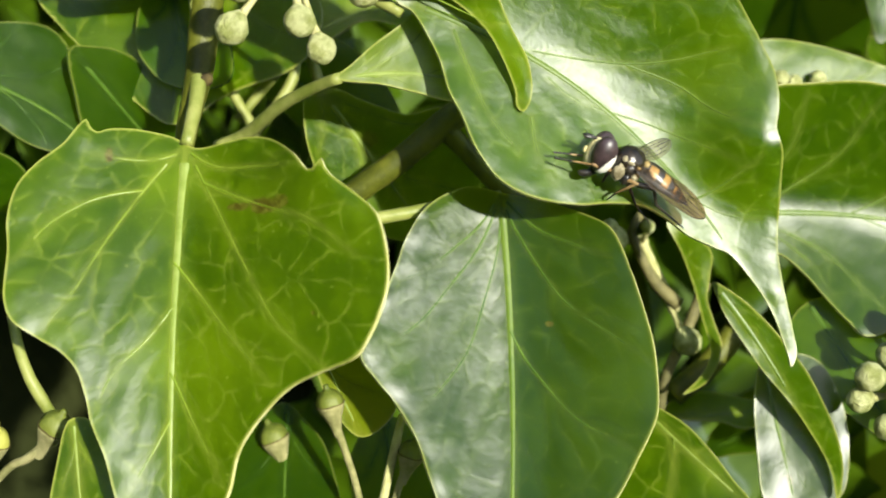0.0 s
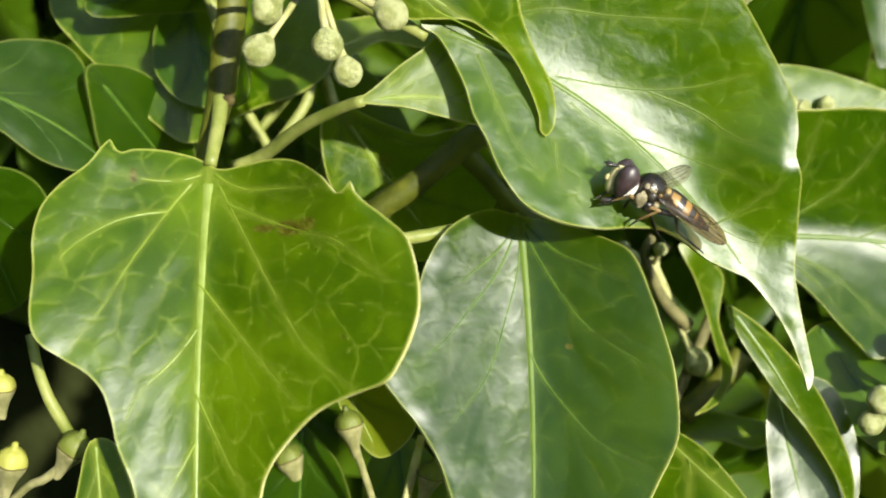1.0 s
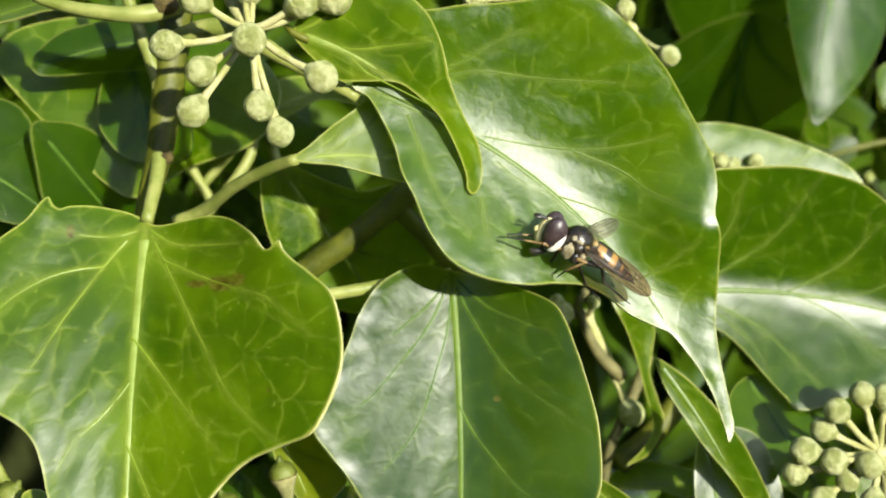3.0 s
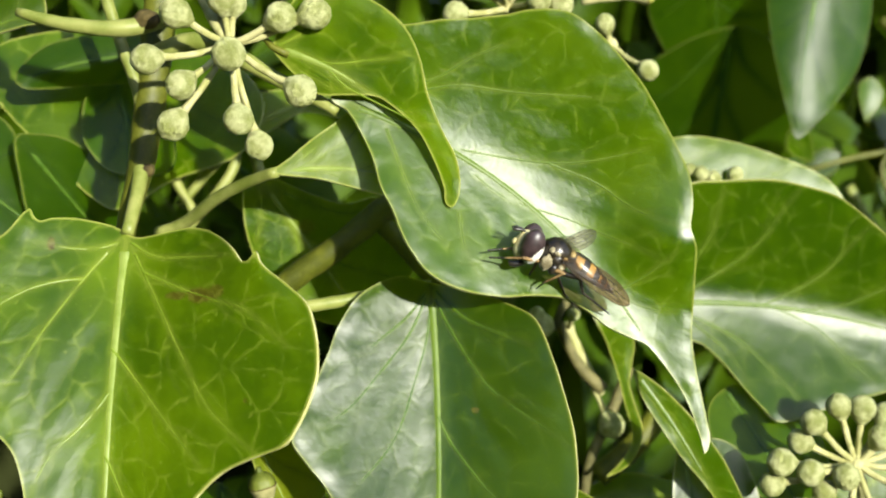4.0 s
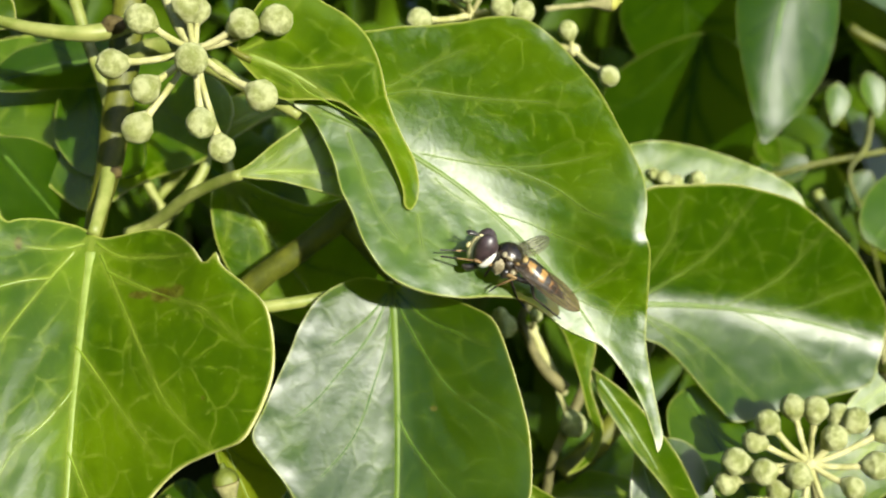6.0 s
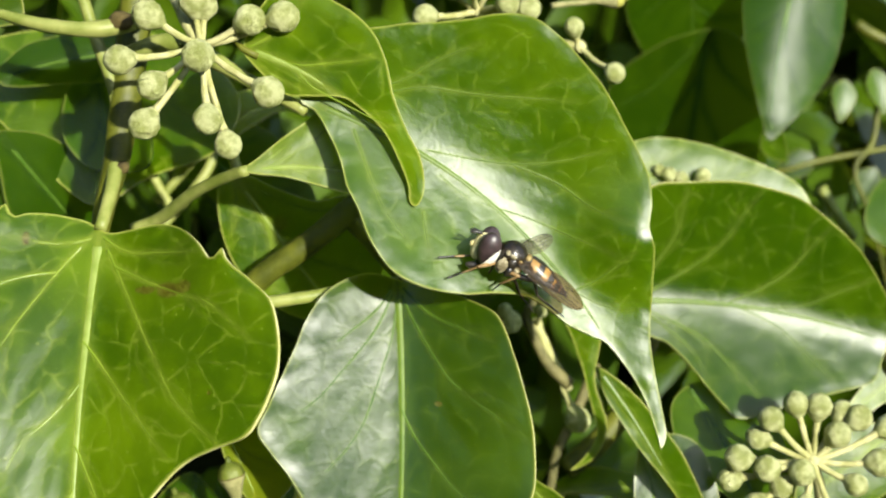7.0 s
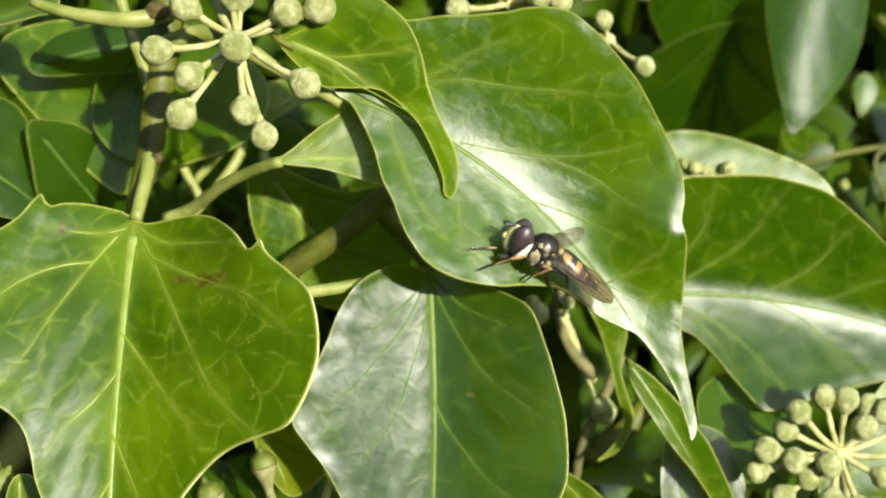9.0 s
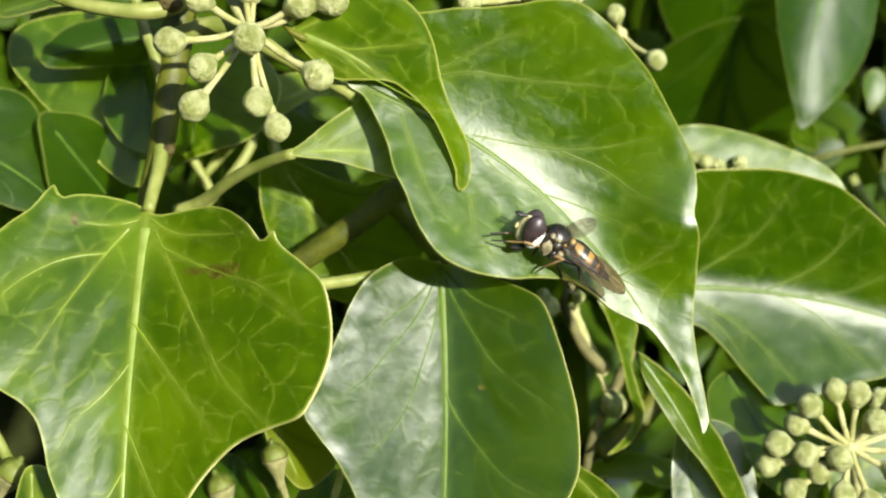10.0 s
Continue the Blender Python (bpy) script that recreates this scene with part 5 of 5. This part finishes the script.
abdomen_band(-1.05, -6.8, fly_black, "body", "black shining abdomen")
for x0, x1, top in ((-1.75, -2.60, 0.95), (-3.25, -3.95, 1.15), (-4.60, -5.00, 1.15), (-5.50, -5.70, 1.1)):
    for lo, hi in ((-0.75, top), (math.pi - top, math.pi + 0.75)):
        abdomen_band(x0, x1, fly_orange, "orange_band", "orange band", 1.02, lo, hi)
abdomen_band(-1.5, -5.8, fly_tan, "belly", "pale yellowish belly", 1.012, math.pi * 1.3, math.pi * 1.7)


# wings
def wing(side, root, tip, back, label):
    """A long rounded membrane from root to tip, with its veins; back is the way its hind edge lies."""
    r, t, b = Vector(root), Vector(tip), Vector(back)
    ax = t - r
    ln = ax.length
    wide = ln * (0.72 if side > 0 else 1.0)
    ax.normalize()
    b = (b - ax * b.dot(ax)).normalized()
    nrm = ax.cross(b)
    front = [(0, 0.0), (0.2, -0.06), (0.5, -0.08), (0.8, -0.05), (0.95, 0.03), (1.0, 0.12)]
    hind = [(0.93, 0.24), (0.75, 0.32), (0.5, 0.33), (0.28, 0.26), (0.1, 0.14), (0, 0.05)]
    edge = spline(front + hind, 0.05, closed=True)
    bm = bmesh.new()
    lay = []
    for z in (0.02, -0.02):
        lay.append([bm.verts.new((r + ax * (q[0] * ln) + b * (q[1] * wide) + nrm * (z + 0.25 * math.sin(q[0] * 3.1) * 0.6)) * MM) for q in edge])
    bm.faces.new(lay[0]), bm.faces.new(lay[1][::-1])
    for j in range(len(edge)):
        k = (j + 1) % len(edge)
        bm.faces.new((lay[0][j], lay[1][j], lay[1][k], lay[0][k]))
    bmesh.ops.triangulate(bm, faces=[f for f in bm.faces if len(f.verts) > 4])
    ob = part("wing", bm, fly_wing if side > 0 else fly_wing_clear, hoverfly, label)
    runs = [front, [(0, 0.01), (0.3, 0.0), (0.6, 0.0), (0.9, 0.02)], [(0.05, 0.03), (0.35, 0.06), (0.65, 0.06), (0.97, 0.08)], [(0.1, 0.05), (0.4, 0.13), (0.7, 0.16), (0.92, 0.14)],
            [(0.1, 0.06), (0.3, 0.17), (0.55, 0.24), (0.8, 0.24)], [(0.05, 0.05), (0.18, 0.14), (0.35, 0.25)], [(0.45, 0.06), (0.47, 0.14)], [(0.68, 0.06), (0.72, 0.16), (0.7, 0.23)]]
    for q in runs:
        bm = tube(bmesh.new(), [(*(r + ax * (a * ln) + b * (c * wide) + nrm * (0.03 + 0.25 * math.sin(a * 3.1) * 0.6)), 0.035) for a, c in q], 0.4, 5, 0)
        part("wing_vein", bm, fly_bronze, ob)
    return ob


wing(1, (-0.5, 1.62, 0.10), (-8.5, 1.30, -0.62), (0.0, -0.50, 0.62), "smoky clear wing folded along the side")
wing(-1, (-0.1, -1.25, 0.55), (-2.2, -2.3, 3.9), (-1.0, 0.3, -0.2), "smoky clear wing held out")


# legs that stand still
def leg(name, joints, radii, mats, label):
    """A leg of femur, shin and foot, one piece each."""
    whole = new(name)
    whole.parent = hoverfly
    whole["label"] = label
    for piece, a, b, (r0, r1), m in zip(("femur", "shin", "foot"), joints, joints[1:], radii, mats):
        mid = [(p + q) / 2 for p, q in zip(a, b)]
        bm = tube(bmesh.new(), [(*a, r0), (*mid, (r0 + r1) * 0.56), (*b, r1)], 0.2, 9, 0.05)
        ball(bm, b, (r1 * 1.1,) * 3, None, 8, 6)
        part(piece, bm, m, whole)
    return whole


R = ((0.22, 0.15), (0.13, 0.10), (0.10, 0.05))
leg("middle_leg", [(-0.1, 0.8, -1.2), (-1.35, 1.75, -0.75), (-0.55, 0.70, -2.55), (-0.45, -0.35, -3.75)], R, (fly_leg, fly_leg, fly_black), "pale ochre middle leg with a dark foot")
leg("middle_leg", [(0.0, -0.7, -1.2), (0.6, -1.7, -1.7), (0.5, -1.9, -3.0), (0.6, -1.7, -4.5)], R, (fly_leg, fly_leg, fly_black), "pale ochre middle leg with a dark foot")
leg("hind_leg", [(-0.7, 0.8, -1.2), (-2.95, 1.45, -0.35), (-4.20, 0.65, -1.55), (-7.95, -0.95, -2.2)], ((0.26, 0.22), (0.17, 0.13), (0.12, 0.06)), (fly_black, fly_black, fly_black), "black hind leg")
leg("hind_leg", [(-0.9, -0.7, -1.1), (-1.6, -1.7, -1.7), (-3.4, -1.9, -3.0), (-5.6, -2.1, -3.7)], ((0.26, 0.20), (0.16, 0.11), (0.10, 0.05)), (fly_black, fly_black, fly_black), "black hind leg")

# forelegs: thigh and shin are keyed, each built along its own x axis
THIGH, SHIN = 2.1, 3.6
forelegs = {}
for s in (1, -1):
    bm = tube(bmesh.new(), [(0, 0, 0, 0.18), (THIGH * 0.5, 0, 0, 0.22), (THIGH, 0, 0, 0.13)], 0.2, 10, 0.05)
    ball(bm, (THIGH, 0, 0), (0.18,) * 3, None, 8, 6)
    thigh = part("foreleg_thigh", bm, fly_black if s < 0 else fly_leg, hoverfly, "thigh of the foreleg")
    bm = tube(bmesh.new(), [(0, 0, 0, 0.10), (1.0, 0, 0.04, 0.11), (1.95, 0, 0, 0.08)], 0.2, 10, 0.05)
    shin = part("foreleg_shin", bm, fly_leg, hoverfly, "ochre shin of the foreleg")
    bm = bmesh.new()
    for j in range(4):
        a = 1.95 + j * 0.41
        tube(bm, [(a, 0, 0, 0.08), (a + 0.2, 0, -0.02, 0.11), (a + 0.41, 0, 0, 0.08)], 0.1, 8, 0.05)
    part("foot", bm, fly_black, shin, "black jointed foot")
    forelegs[s] = (thigh, shin)


# ---- what moves ----
def fly_pose(dx, dz, turn):
    """Where the fly's thorax is on the hedge face: its axis points up to the left, its back a little towards the viewer."""
    f = Vector((-math.cos(radians(34 + turn)), 0, math.sin(radians(34 + turn))))
    d0 = Vector((-f.z * -1, 0, -f.x))
    lean = radians(15)
    left = Vector((0, -1, 0)) * math.cos(lean) - d0 * math.sin(lean)
    swing = radians(8)
    f, left = f * math.cos(swing) + left * math.sin(swing), left * math.cos(swing) - f * math.sin(swing)
    back = f.cross(left)
    m = Matrix((f, left, back)).transposed().to_4x4()
    m.translation = Vector((FLY[0] + dx, FLY[1], FLY[2] + dz)) * MM
    return FACE @ m


FLY = (16.8, 1.9, 7.85)
FLY_ROWS = [(0.0, -0.31, -0.26, -0.1), (0.5, -0.31, -0.32, 0.3), (1.0, -0.41, -0.43, -1.3), (1.5, -0.11, -0.20, -0.4), (2.0, 0.01, -0.05, -1.8), (2.5, 0.00, 0.00, -0.0), (4.0, 0.19, 0.16, -1.5), (4.5, 0.24, 0.17, -0.5), (5.0, -0.03, -0.30, -0.2), (5.5, -0.09, -0.03, -0.2), (7.0, -0.22, -0.24, -0.3), (7.5, -0.32, -0.16, -0.0), (8.0, -0.31, -0.21, 0.5), (8.5, -0.31, -0.17, -0.2), (9.0, -0.40, -0.27, 0.4), (9.5, -0.47, -0.14, -0.2), (10.0, -0.44, -0.07, 0.3)]

# how the forelegs are held: foot of the left and of the right leg
HOLD = {
    "stand": ((4.0, 0.6, -5.0), (5.8, -0.2, -3.95)),
    "reach": ((5.8, 0.25, -3.0), (6.0, -0.15, -2.8)),
    "rub": ((5.2, 0.15, -3.4), (5.6, -0.05, -3.0)),
    "tuck": ((3.3, 0.30, -3.3), (3.6, -0.30, -3.1)),
    "wipe": ((4.1, 0.35, -1.9), (4.2, -0.35, -1.6)),
    "one": ((3.3, 0.4, -3.4), (5.7, -0.1, -3.9)),
}
TIMES = [(0.0, "reach"), (0.2, "rub"), (0.3, "rub"), (0.4, "tuck"), (0.7, "tuck"), (0.9, "tuck"), (1.0, "tuck"), (1.1, "one"), (1.2, "stand"), (1.3, "one"), (1.4, "rub"),
         (1.5, "tuck"), (1.6, "tuck"), (1.7, "rub"), (1.8, "tuck"), (1.9, "rub"), (2.0, "tuck"), (2.1, "rub"), (2.2, "reach"), (2.3, "rub"), (2.4, "reach"), (2.5, "reach"),
         (2.6, "rub"), (2.7, "rub"), (3.1, "reach"), (3.5, "rub"), (3.8, "stand"), (3.9, "one"), (4.0, "rub"), (4.1, "tuck"), (4.2, "tuck"), (4.4, "reach"), (4.5, "rub"),
         (4.6, "reach"), (4.8, "stand"), (5.0, "stand"), (5.5, "stand"), (5.6, "tuck"), (5.9, "rub"), (6.3, "reach"), (6.6, "tuck"), (6.8, "stand"), (7.1, "stand"), (7.2, "wipe"),
         (7.4, "wipe"), (7.5, "tuck"), (7.6, "reach"), (7.7, "rub"), (7.8, "reach"), (8.0, "rub"), (8.2, "stand"), (8.5, "stand"), (9.0, "stand"), (9.5, "stand"), (9.8, "stand"), (10.0, "rub")]


def bones(hip, foot, bend):
    """Poses of thigh and shin from hip to foot, the knee towards bend."""
    h, f = Vector(hip), Vector(foot)
    way, far = (f - h).normalized(), min((f - h).length, THIGH + SHIN - 0.05)
    a = (THIGH ** 2 - SHIN ** 2 + far ** 2) / (2 * far)
    out = (Vector(bend) - way * Vector(bend).dot(way)).normalized()
    knee = h + way * a + out * math.sqrt(max(0.01, THIGH ** 2 - a * a))
    f = h + way * far
    poses = []
    for p, q in ((h, knee), (knee, f)):
        x = (q - p).normalized()
        y = way.cross(out).normalized()
        z = x.cross(y)
        m = Matrix((x, y, z)).transposed().to_4x4()
        m.translation = p * MM
        poses.append(m)
    return poses


def motions():
    walk(hoverfly, [(t, fly_pose(dx, dz, turn)) for t, dx, dz, turn in FLY_ROWS])
    for i, s in enumerate((1, -1)):
        thigh_rows, shin_rows = [], []
        for t, hold in TIMES:
            wobble = 0.12 * math.sin(t * 23 + i * 2)
            x, y, z = HOLD[hold][i]
            if hold == "stand":
                wobble = 0.0
            a, b = bones((1.05, 0.62 * s, -1.15), (x + wobble, y, z + wobble), (0.3, 1.0 * s, 0.25))
            thigh_rows.append((t, a)), shin_rows.append((t, b))
        walk(forelegs[s][0], thigh_rows)
        walk(forelegs[s][1], shin_rows)


motions()
